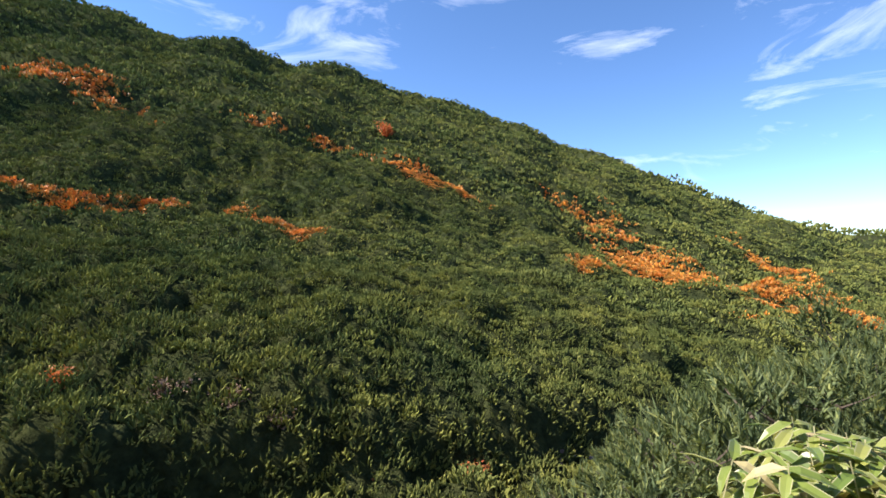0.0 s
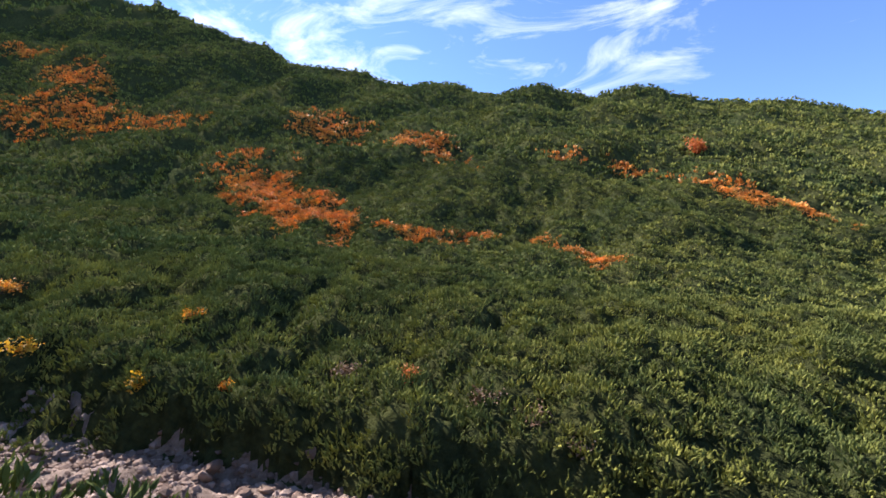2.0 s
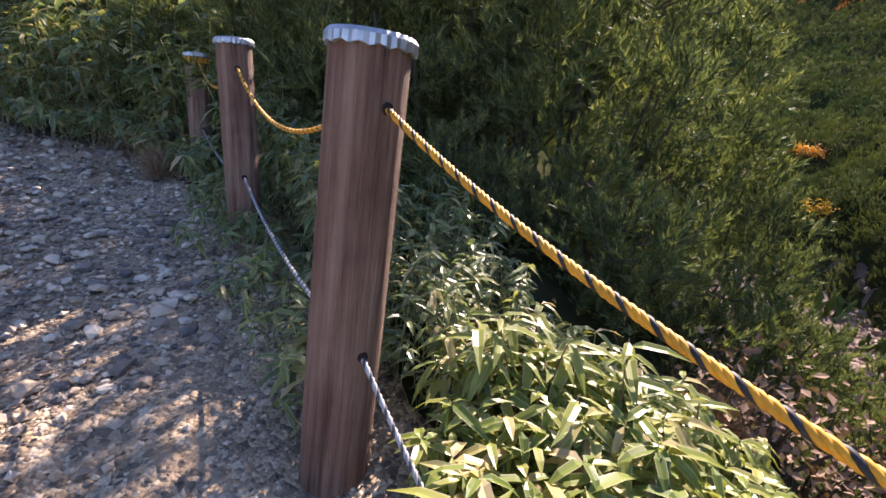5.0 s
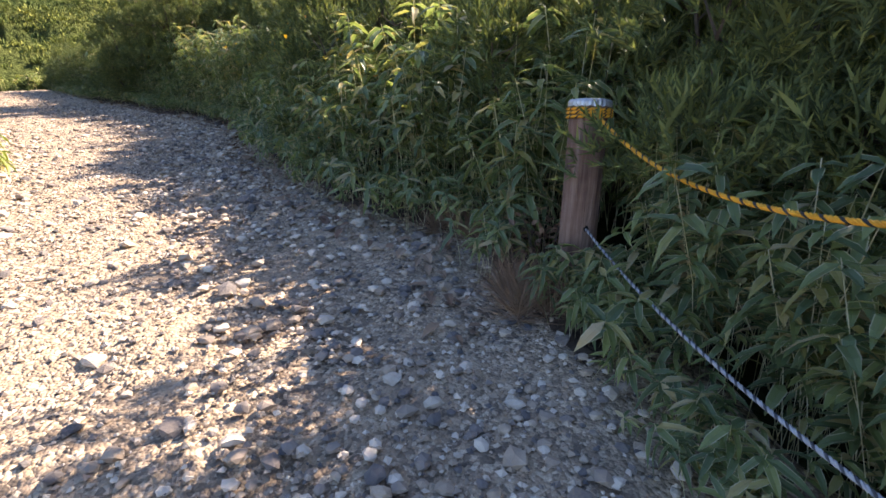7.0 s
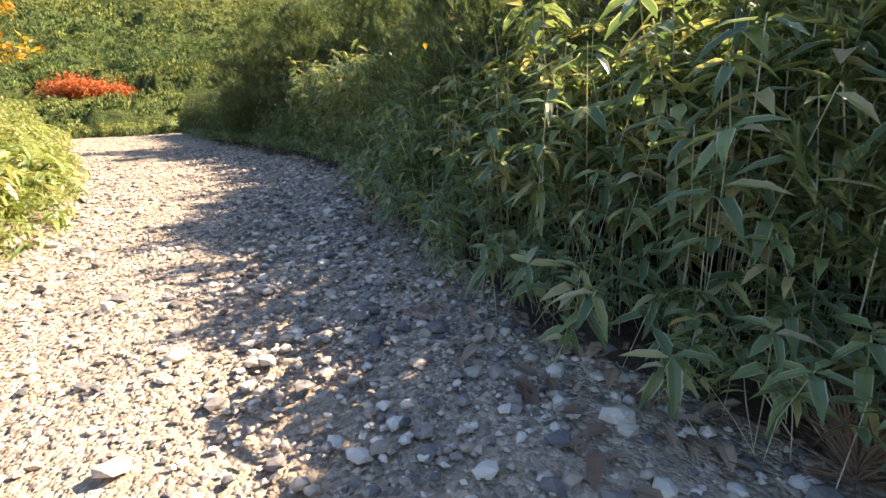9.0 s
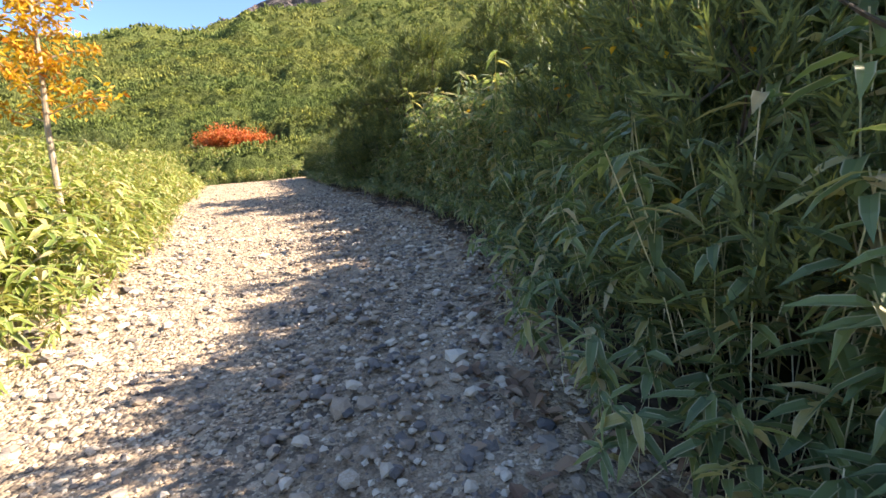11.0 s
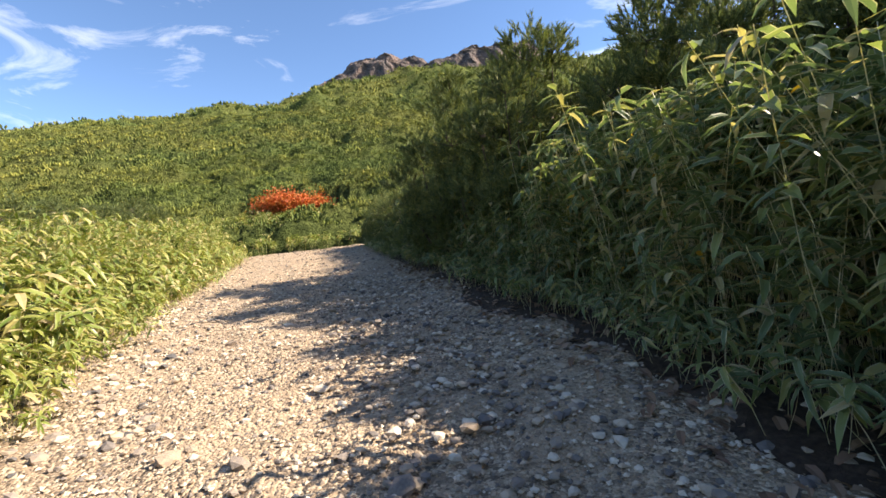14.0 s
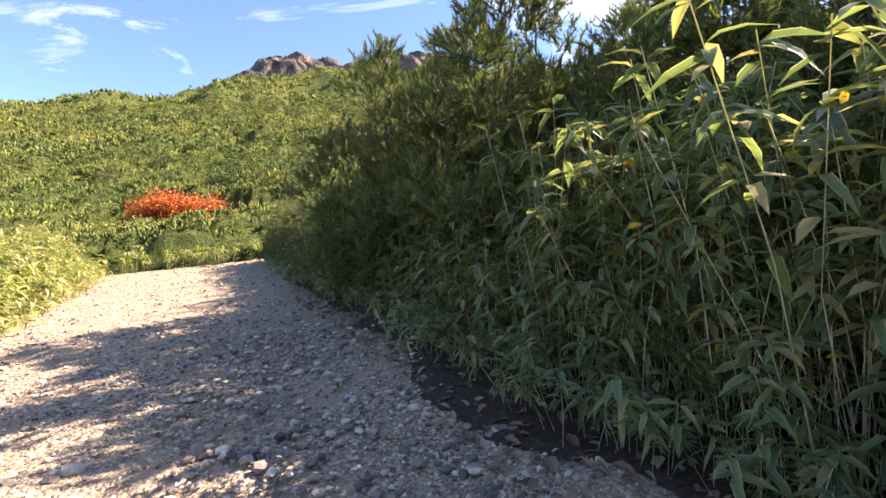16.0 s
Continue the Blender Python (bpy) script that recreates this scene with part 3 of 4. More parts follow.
TUFT_MID = [shoot_cluster(rng, 4, 0.21, 0.6, 0, 0.32, 0.068, 0.1, 0.03, 0.3, 3) for k in range(8)]
TUFT_FAR = [shoot_cluster(rng, 3, 0.23, 0.6, 0, 0.34, 0.10, 0.1, 0.03, 0.3, 3) for k in range(8)]


def canopy_sheet(name, az0, az1, r0, r1, nr, na, mat, inside, label, thick):
    """The scrub's closed top, seen between the shoots that rise from it, its colour darkened as shade."""
    r = r0 * (r1 / r0) ** np.linspace(0, 1, nr)[:, None]
    a = np.radians(np.linspace(az0, az1, na))[None]
    x, y = -r * np.sin(a), r * np.cos(a)
    ok = inside(x, y)
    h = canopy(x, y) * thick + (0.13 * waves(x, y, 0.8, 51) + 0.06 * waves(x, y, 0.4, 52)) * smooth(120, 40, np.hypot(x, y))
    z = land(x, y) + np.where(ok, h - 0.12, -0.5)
    i = np.arange(nr - 1)[:, None] * na + np.arange(na - 1)[None]
    f = np.stack([i, i + 1, i + na + 1, i + na], 2).reshape(-1, 4)[:, ::-1]
    return obj(name, mesh_of(name, np.stack([x, y, z], 2).reshape(-1, 3), f, True), mat, label=label, category="scrub", kind="stuff")


BANDS = (("near", 7, 36, -56, 112, 14, TUFT_NEAR, 0.8), ("mid", 36, 85, -52, 104, 5.4, TUFT_MID, 1.0), ("far", 85, 200, -50, 104, 1.1, TUFT_FAR, 1.8),
         ("distant", 200, 480, -50, 108, 0.10, TUFT_FAR, 4.6))
for band, r0, r1, a0, a1, dens, shapes, size in BANDS:
    x, y = scatter_ring(rng, r0, r1, a0, a1, dens)
    u, s = valley(x, y)
    keep = grows(x, y) & (u > 1.2) & (u < 172) & ((u > 9.2) | (rng.rand(len(x)) < 0.45))
    x, y = x[keep], y[keep]
    w = patch_weight(x, y)
    green = w < 0.24
    sz = size * (0.7 + 0.6 * rng.rand(len(x)))
    plant_scrub("dwarf_pine_scrub", rng, x[green], y[green], sz[green], shapes, M_SCRUB, "dense dark green dwarf pine scrub covering the valley slope")
    if (~green).sum() > 5:
        ox, oy, oz = x[~green], y[~green], sz[~green]
        k = np.repeat(np.arange(len(ox)), 3)
        ox, oy, oz = ox[k] + 0.5 * size * rng.normal(size=len(k)), oy[k] + 0.5 * size * rng.normal(size=len(k)), oz[k] * 0.85
        plant_scrub("autumn_shrubs", rng, ox, oy, oz, shapes, M_AUTUMN,
                    "orange and rust autumn shrubs in streaks down the slope", lift=0.12)

canopy_sheet("scrub_gap_shade", -58, 114, 9.5, 230, 250, 620, M_GAP_SHADE, lambda x, y: grows(x, y) & (valley(x, y)[0] > 9.0) & (valley(x, y)[0] < 172),
             "dark sheet under the pine scrub's shoots, standing for the shade between them", 0.74)
canopy_sheet("hill_gap_shade", 150, 236, 26, 270, 150, 300, M_HILL_GAP_SHADE, lambda x, y: grows(x, y) & (valley(x, y)[0] < -3) & (y < -30) & (np.hypot(x - 4.8, y + 39.5) > 4.2),
             "darker sheet under the hillside scrub's shoots, standing for the shade between them", 0.84)

# the slope ahead of the trail
for band, r0, r1, dens, shapes, size in (("near", 24, 60, 9.0, TUFT_MID, 0.72), ("mid", 60, 125, 3.4, TUFT_FAR, 1.0), ("far", 125, 250, 0.42, TUFT_FAR, 2.4)):
    x, y = scatter_ring(rng, r0, r1, 148, 238, dens)
    keep = grows(x, y) & (valley(x, y)[0] < -3) & (np.hypot(x - 4.8, y + 39.5) > 4.2) & ~((x > -1) & (x < 12) & (y > -44) & (y < -28) & in_trail(x, y, 2.5))
    x, y = x[keep], y[keep]
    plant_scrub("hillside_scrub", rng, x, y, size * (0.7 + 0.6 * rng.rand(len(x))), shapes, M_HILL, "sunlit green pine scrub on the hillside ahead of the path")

# ---- things that stand by the path ----


def limb(bm, a, b, ra, rb, sides=6, bend=None):
    """A tapered limb from a to b, through a bent middle."""
    a, b = Vector(a), Vector(b)
    mid = (a + b) / 2 + Vector(bend or (0, 0, 0))
    rings = []
    for t in (0, 0.35, 0.7, 1.0):
        c = (1 - t) ** 2 * a + 2 * t * (1 - t) * mid + t * t * b
        d = ((1 - t) * (mid - a) + t * (b - mid)).normalized()
        sx = d.orthogonal().normalized()
        sy = d.cross(sx)
        r = ra + (rb - ra) * t
        rings.append([bm.verts.new(c + sx * math.cos(k * 6.2832 / sides) * r + sy * math.sin(k * 6.2832 / sides) * r) for k in range(sides)])
    for p, q in zip(rings, rings[1:]):
        for k in range(sides):
            bm.faces.new((p[k], p[(k + 1) % sides], q[(k + 1) % sides], q[k]))
    bm.faces.new(rings[0][::-1])
    bm.faces.new(rings[-1])


NEEDLES = [shoot(np.random.RandomState(70 + k), 24, 0.145, 0.008, 0.054, 0.0056, 0.5, 3) for k in range(8)]


def mountain_pine(seed, width, height, shoots):
    """A shrubby pine: bent limbs, and a crown of needled shoots in rounded heads."""
    rng = np.random.RandomState(seed)
    root = new("mountain_pine")
    tagged(root, "shrubby mountain pine with dense green needle tufts", "pine", "pines by the path")
    bm = bmesh.new()
    heads = []
    n = int(9 + 5 * width)
    for k in range(n):
        a, r = k * 2.4 + rng.rand(), 0.46 * width * math.sqrt((k + 0.5) / n)
        top = height * (1 - 0.75 * (2 * r / width) ** 2 * 0.75) * (0.62 + 0.33 * rng.rand())
        c = np.array([math.cos(a) * r, math.sin(a) * r, top])
        size = (0.17 + 0.13 * rng.rand()) * (0.7 + 0.25 * width)
        heads.append((c, size))
        limb(bm, (0.05 * math.cos(a), 0.05 * math.sin(a), -0.1), c - np.array([0, 0, 0.4 * size]), 0.028, 0.008, 5, (0.25 * math.cos(a) * r, 0.25 * math.sin(a) * r, -0.15 * height))
        for j in range(3):
            d = rng.normal(size=3)
            d[2] = abs(d[2])
            d = d / np.linalg.norm(d)
            limb(bm, c, c + d * size, 0.009, 0.003, 3, (0, 0, -0.02))
        low = np.array([c[0] * 1.12, c[1] * 1.12, c[2] * (0.35 + 0.3 * rng.rand())])
        heads.append((low, size * 0.95))
    part("trunk", bm, M_BARK, root, "rough brown limbs")
    pos, dirs = [], []
    while len(pos) < shoots:
        c, r = heads[rng.randint(len(heads))]
        d = rng.normal(size=3)
        d[2] = d[2] * 0.8 + 0.35
        d = d / np.linalg.norm(d)
        p = c + d * r * (0.5 + 0.62 * rng.rand() ** 0.6) * np.array([1, 1, 0.95])
        if p[2] < 0.12:
            continue
        for j in range(5):
            w = d * 0.7 + np.array([0, 0, 0.8]) + 0.34 * rng.normal(size=3)
            w = w / np.linalg.norm(w)
            pos.append(p + w * 0.01 + 0.045 * rng.normal(size=3))
            dirs.append(w)
    shoots = len(pos)
    pos, dirs = np.array(pos), np.array(dirs)
    tip = np.arctan2(np.hypot(dirs[:, 0], dirs[:, 1]), dirs[:, 2])
    rot = turns(rng.rand(shoots) * 6.283, tip, np.arctan2(dirs[:, 1], dirs[:, 0]))
    v, f, _ = strew(NEEDLES, pos, rot, (0.85 + 0.45 * rng.rand(shoots)), rng)
    obj("crown", mesh_of("crown", v, f), M_PINE, root)
    return root


PINE_SIZES = ((2.0, 2.0, 1700), (2.3, 2.5, 2100), (3.4, 3.0, 4600), (1.5, 1.25, 1000), (2.2, 3.5, 4000))
PINES = [mountain_pine(90 + k, *PINE_SIZES[k]) for k in range(len(PINE_SIZES))]
PINE_USED = [False] * len(PINES)


def set_pine(k, x, y, grow, spin, sink=0.1, label=""):
    """Stands a pine on the ground; the first use of each shape is the shape itself."""
    m = pose(x, y, float(land(x, y)) - sink, 0, 0, spin)
    if PINE_USED[k]:
        ob = copy_thing(PINES[k], m)
    else:
        ob, PINE_USED[k] = PINES[k], True
        ob.matrix_basis = m
    ob.scale = (grow, grow, grow * (0.92 + 0.16 * random.random()))
    if label:
        tagged(ob, label)
    return ob


# the tall ones beyond the fence
for k, x, y, g, spin in ((2, -5.3, -1.2, 1.12, 20), (2, -6.8, -2.6, 1.25, 140), (3, -3.3, -0.35, 0.9, 250), (2, -5.0, -3.5, 1.12, 70), (1, -4.3, -2.1, 1.2, 110), (1, -4.9, -5.2, 1.2, 30), (1, -6.2, 0.3, 0.95, 200), (3, -3.1, -1.3, 0.75, 10), (3, -3.6, 0.5, 0.8, 320), (3, -3.9, 1.7, 0.8, 45), (3, -4.8, 2.3, 0.9, 190), (3, -5.7, 1.8, 0.95, 280), (3, -4.6, 3.3, 0.85, 90), (1, -4.7, -4.2, 0.9, 300), (1, -4.9, -6.0, 1.0, 130)):
    set_pine(k, x, y, g, spin, label="tall bushy mountain pine beyond the rope fence")
# below the edge of the path
for k, x, y, g, spin in ((3, 1.55, 2.75, 0.95, 30), (3, 2.3, 3.0, 1.05, 170), (0, 3.1, 3.6, 0.84, 100), (3, 2.3, 4.4, 0.9, 200), (0, 4.3, 3.9, 0.9, 310), (0, 4.2, 5.6, 0.78, 60)):
    set_pine(k, x, y, g, spin, label="pine bush on the bank below the path, pale green shoots")
# along the path's right-hand bank
prng = np.random.RandomState(12)
for n in range(25):
    y = -5.2 - n * 1.02
    r = float(trail_at(y)[0])
    back = 1.9 + 0.5 * prng.rand() if y > -11 else 1.5 + 0.35 * prng.rand()
    g = 0.9 + 0.2 * prng.rand()
    k = 0
    if -20.5 < y < -10.5:
        k = 1
    if -15.4 < y < -8.0:
        k, g, back = 1, 1.12 + 0.16 * prng.rand(), 1.7
    if -21.0 < y < -12.0:
        k, g, back = 4, 0.82 + 0.12 * prng.rand(), 1.6 + 0.3 * prng.rand()
        if y < -17.6:
            g, back = 0.98 + 0.16 * prng.rand(), 0.85 + 0.3 * prng.rand()
        elif y < -15.2:
            k, g, back = 1, 0.75 + 0.1 * prng.rand(), 1.3
    if y < -20:
        back = 0.75 + 0.3 * prng.rand()
    set_pine(k, r - back, y, g, 360 * prng.rand())
    if n % 2 == 0:
        set_pine(1, r - back - 1.9, y - 0.5, (1.3 if -21 < y < -17 else 1.1) + 0.2 * prng.rand(), 360 * prng.rand())
# a taller row farther back on the bank
for n in range(11):
    y = -8.6 - n * 1.0
    set_pine(4, float(trail_at(y)[0]) - 2.4 - 0.3 * prng.rand(), y, (0.9 if y > -15 else 1.06) + 0.12 * prng.rand(), 360 * prng.rand(), label="tall dark mountain pine at the back of the bank")
# behind the bamboo grass on the other side
for n in range(20):
    y = -15 - n * 0.95
    l = float(trail_at(y)[1])
    set_pine(n % 2, l + (4.6 if y > -26 else 3.2) + 4.0 * prng.rand(), y, 1.1 + 0.3 * prng.rand(), 360 * prng.rand(), label="bluish-green mountain pine behind the bamboo grass")

# ---- bamboo grass ----
srng = np.random.RandomState(33)
SASA_LOW = [sasa_plant(srng, 0.50 + 0.2 * srng.rand(), 10) for k in range(8)]
SASA_HIGH = [sasa_plant(srng, 1.6 + 0.5 * srng.rand(), 22) for k in range(8)]
SASA_TALL = [sasa_plant(srng, 0.85 + 0.4 * srng.rand(), 16) for k in range(8)]


def sow_sasa(name, x, y, size, shapes, mat, label, tip=0.3, lift=0.0):
    n = len(x)
    z = land(x, y) + lift
    rot = turns(srng.rand(n) * 6.283, tip * srng.rand(n), srng.rand(n) * 6.283)
    v, f, e = strew([s[:2] for s in shapes], np.stack([x, y, z], 1), rot, size, srng, [s[2] for s in shapes])
    return obj(name, mesh_of(name, v, f, False, e), mat, label=label, category="bamboo grass", kind="stuff")


def band(n, y0, y1, d0, d1, right):
    """Places beside the path, from d0 to d1 metres off its edge."""
    y = y0 + (y1 - y0) * srng.rand(n)
    r, l = trail_at(y)
    d = d0 + (d1 - d0) * srng.rand(n)
    return (r - d if right else l + d), y, d


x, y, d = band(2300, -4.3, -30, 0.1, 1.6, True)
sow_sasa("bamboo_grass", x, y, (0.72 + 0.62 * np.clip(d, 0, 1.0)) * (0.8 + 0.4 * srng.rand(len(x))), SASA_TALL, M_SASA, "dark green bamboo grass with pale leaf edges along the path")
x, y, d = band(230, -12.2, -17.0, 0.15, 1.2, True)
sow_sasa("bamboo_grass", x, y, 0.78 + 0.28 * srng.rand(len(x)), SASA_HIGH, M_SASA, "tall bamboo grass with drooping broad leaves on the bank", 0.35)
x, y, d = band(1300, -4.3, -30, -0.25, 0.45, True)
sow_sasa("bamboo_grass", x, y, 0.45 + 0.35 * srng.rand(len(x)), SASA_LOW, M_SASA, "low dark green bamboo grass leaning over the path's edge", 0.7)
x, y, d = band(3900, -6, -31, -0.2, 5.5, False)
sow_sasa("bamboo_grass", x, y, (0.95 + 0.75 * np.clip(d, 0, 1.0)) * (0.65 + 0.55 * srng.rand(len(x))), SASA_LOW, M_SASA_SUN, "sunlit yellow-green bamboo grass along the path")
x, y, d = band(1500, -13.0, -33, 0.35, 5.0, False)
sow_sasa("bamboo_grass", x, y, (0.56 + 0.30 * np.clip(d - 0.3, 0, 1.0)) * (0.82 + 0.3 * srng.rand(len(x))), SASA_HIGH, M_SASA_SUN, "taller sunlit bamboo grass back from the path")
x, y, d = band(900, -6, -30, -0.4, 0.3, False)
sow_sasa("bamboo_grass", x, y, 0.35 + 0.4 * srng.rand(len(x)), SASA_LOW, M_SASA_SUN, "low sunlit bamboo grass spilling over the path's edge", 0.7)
n = 1400
x, y = -1 + 12 * srng.rand(n), -31 - 13 * srng.rand(n)
sow_sasa("bamboo_grass", x, y, 0.8 + 0.5 * srng.rand(n), SASA_LOW, M_SASA_SUN, "yellow-green bamboo grass where the path bends away")
# outside the fence
n = 620
x, y = -1.10 + 0.36 * srng.normal(size=n), -0.02 + 0.40 * srng.normal(size=n)
keep = (valley(x, y)[0] > 0.02) & (np.hypot(x - 0.2, y - 0.2) > 0.8) & (x > -2.0)
sow_sasa("bamboo_grass", x[keep], y[keep], 0.34 + 0.3 * srng.rand(keep.sum()), SASA_LOW, M_SASA_SUN, "pale sunlit bamboo grass at the foot of the fence")
n = 650
k = srng.rand(n)
x = -1.0 - 2.1 * k - 0.15 - 0.9 * srng.rand(n) ** 1.5
y = -0.75 - 3.3 * k + 0.15 + 0.3 * srng.rand(n)
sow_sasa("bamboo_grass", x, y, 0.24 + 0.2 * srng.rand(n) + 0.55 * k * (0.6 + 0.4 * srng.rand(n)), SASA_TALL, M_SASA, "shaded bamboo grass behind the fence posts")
n = 240
k = srng.rand(n)
x = -1.0 - 2.1 * k + 0.10 * srng.normal(size=n) - 0.02
y = -0.75 - 3.3 * k + 0.10 * srng.normal(size=n)
sow_sasa("bamboo_grass", x, y, 0.30 + 0.25 * srng.rand(n), SASA_LOW, M_SASA, "low bamboo grass between the fence posts", 0.6)
n = 260
x, y = 2.0 + 0.2 * srng.normal(size=n), 2.15 + 0.2 * srng.normal(size=n)
keep = (np.hypot(x - 0.24, y - 0.43) > 1.25) & (x > 1.0)
sow_sasa("bamboo_grass", x[keep], y[keep], 0.8 + 0.22 * srng.rand(keep.sum()), SASA_TALL, M_SASA_SUN, "yellow-green bamboo grass on the lip of the bank")

n = 130
x, y = -2.78 + 0.16 * srng.normal(size=n) - 0.25 * srng.rand(n), -3.25 - 0.75 * srng.rand(n)
keep = np.hypot(x + 3.02, y + 3.99) > 0.16
sow_sasa("bamboo_grass", x[keep], y[keep], 0.42 + 0.35 * srng.rand(keep.sum()), SASA_LOW, M_SASA, "bamboo grass crowding the foot of the end post", 0.5)


def dry_tuft(x, y, size, seed):
    """A tussock of dead grass: thin bent blades from one crown."""
    root = new("dry_grass_tuft")
    tagged(root, "tussock of dead reddish-brown grass at the path's edge", "grass tuft")
    root.matrix_basis = pose(x, y, float(land(x, y)) + 0.02)
    r = np.random.RandomState(seed)
    for k in range(3):
        v, f = brush(r, 150, size, 0.0022, 1.5, 0.05)
        v = v + np.array([0.09 * math.cos(k * 2.1), 0.09 * math.sin(k * 2.1), 0])
        obj("tussock", mesh_of("tussock", v, f), M_DRY, root)
    return root


for k, (x, y, size) in enumerate(((-2.66, -3.98, 0.36), (-2.78, -4.2, 0.28), (-3.12, -4.75, 0.30), (-3.2, -5.05, 0.34), (-3.1, -5.3, 0.28), (-2.4, 0.35, 0.35))):
    dry_tuft(x, y, size, 800 + k)

# single plants at the foot of the fence, leaf by leaf
LEAVES = []
for k in range(5):
    lv, lf, le = bladed_leaf(0.14 + 0.02 * k, 0.034 + 0.004 * k, 0.3 + 0.12 * k)
    me = mesh_of("leaf", lv, lf, False, le)
    me.materials.append(M_SASA_SUN)
    LEAVES.append(me)


def leafy_stem(x, y, height, lean_az, seed):
    """One stem of bamboo grass: a jointed culm with leaves set round its head."""
    r = np.random.RandomState(seed)
    root = new("bamboo_grass_plant")
    tagged(root, "single stem of bamboo grass with pale-edged leaves by the fence", "bamboo grass", "bamboo grass stems by the fence")
    root.matrix_basis = pose(x, y, float(land(x, y)))
    w = heading(lean_az) * 0.25 * height
    bm = bmesh.new()
    limb(bm, (0, 0, -0.03), (w[0], w[1], height), 0.004, 0.0025, 5, (-0.3 * w[0], -0.3 * w[1], 0))
    part("culm", bm, M_DRY, root, "thin straw-coloured stem")
    for k in range(9):
        h = 1 - 0.09 * (k // 2) - 0.05 * r.rand()
        ob = obj("leaf", LEAVES[r.randint(5)], None, root)
        ob.matrix_basis = pose(w[0] * h * h, w[1] * h * h, height * h, 30 * r.normal() * 0.5, -30 + 45 * r.rand(), 85 * k + 40 * r.rand())
        g = 0.58 + 0.28 * r.rand()
        ob.scale = (g, g, g)


for k in range(26):
    a = srng.rand()
    leafy_stem(-1.02 - 0.55 * srng.rand(), -0.45 + 0.95 * a, 0.30 + 0.2 * srng.rand(), 360 * srng.rand(), 900 + k)

# ---- fence ----
POSTS = ((-0.92, -0.76, 1.205, 5.0, 26), (-2.03, -2.34, 1.20, 0.5, 140), (-3.02, -3.99, 1.08, 1.0, 80), (0.0, 1.1, 1.1, 1.0, 10))


def log_post(height, seed):
    """A round log with flutes and drying cracks, a ribbed metal cap and two rope holes."""
    rng = np.random.RandomState(seed)
    root = new("fence_post")
    tagged(root, "weathered brown log fence post with a crimped metal cap", "fence post", "fence posts")
    n, rings = 40, 16
    v, f = [], []
    ph = rng.rand(4) * 6.283
    crack = rng.rand(3) * 6.283
    for j in range(rings):
        t = j / (rings - 1)
        for i in range(n):
            a = i * 2 * math.pi / n
            r = 0.101 - 0.004 * t + 0.0022 * math.sin(3 * a + ph[0] + 2 * t) + 0.0012 * math.sin(9 * a + ph[1]) + 0.0008 * math.sin(17 * a + 4 * t)
            for c in crack:
                da = abs((a - c - 0.25 * math.sin(3 * t + c) + math.pi) % (2 * math.pi) - math.pi)
                r -= 0.009 * max(0, 1 - da / 0.10) * (0.3 + 0.7 * math.sin(2.6 * t + c) ** 2)
            v.append((r * math.cos(a), r * math.sin(a), -0.25 + (height + 0.25) * t))
    for j in range(rings - 1):
        for i in range(n):
            f.append((j * n + i, j * n + (i + 1) % n, (j + 1) * n + (i + 1) % n, (j + 1) * n + i))
    obj("log", mesh_of("log", v, f, True), M_LOG, root)
    bm = bmesh.new()
    prof = ((0.1, -0.020), (0.108, -0.018), (0.107, 0.004), (0.101, 0.014), (0.06, 0.020), (0.0, 0.022))
    seg = 56
    rows = []
    for j, (r, z) in enumerate(prof[:-1]):
        rows.append([bm.verts.new(((r + (0.0022 * (-1) ** i if 0 < j < 3 else 0)) * math.cos(i * 2 * math.pi / seg),
                                   (r + (0.0022 * (-1) ** i if 0 < j < 3 else 0)) * math.sin(i * 2 * math.pi / seg),
                                   height + z + (0.0035 * math.sin(i * 1.7 + seed) if j < 2 else 0))) for i in range(seg)])
    tip = bm.verts.new((0, 0, height + prof[-1][1]))
    for p, q in zip(rows, rows[1:]):
        for i in range(seg):
            bm.faces.new((p[i], p[(i + 1) % seg], q[(i + 1) % seg], q[i]))
    for i in range(seg):
        bm.faces.new((rows[-1][i], rows[-1][(i + 1) % seg], tip))
    part("cap", bm, M_CAP, root, "crimped galvanised cap")
    return root


def hole(parent, az, z):
    """A drilled rope hole: a tapered plug, the hole's shade put into its dark colour."""
    bm = bmesh.new()
    bmesh.ops.create_cone(bm, cap_ends=True, segments=14, radius1=0.017, radius2=0.013, depth=0.012)
    d = Vector((-math.sin(radians(az)), math.cos(radians(az)), 0))
    bm.transform(Matrix.Translation(d * 0.0985 + Vector((0, 0, z))) @ d.to_track_quat("Z", "Y").to_matrix().to_4x4())
    part("rope_hole", bm, M_HOLE_SHADE, parent, "dark plug standing for the shade inside a drilled hole")


post_things, post_base = [], []
for k, (x, y, h, lean, az) in enumerate(POSTS):
    p = log_post(h, 40 + k)
    b = Vector((x, y, float(land(x, y)) + 0.0))
    post_base.append(b)
    t = heading(az)
    p.matrix_basis = Matrix.Translation(b) @ Matrix.Rotation(radians(lean), 4, Vector((-t[1], t[0], 0)))
    post_things.append(p)


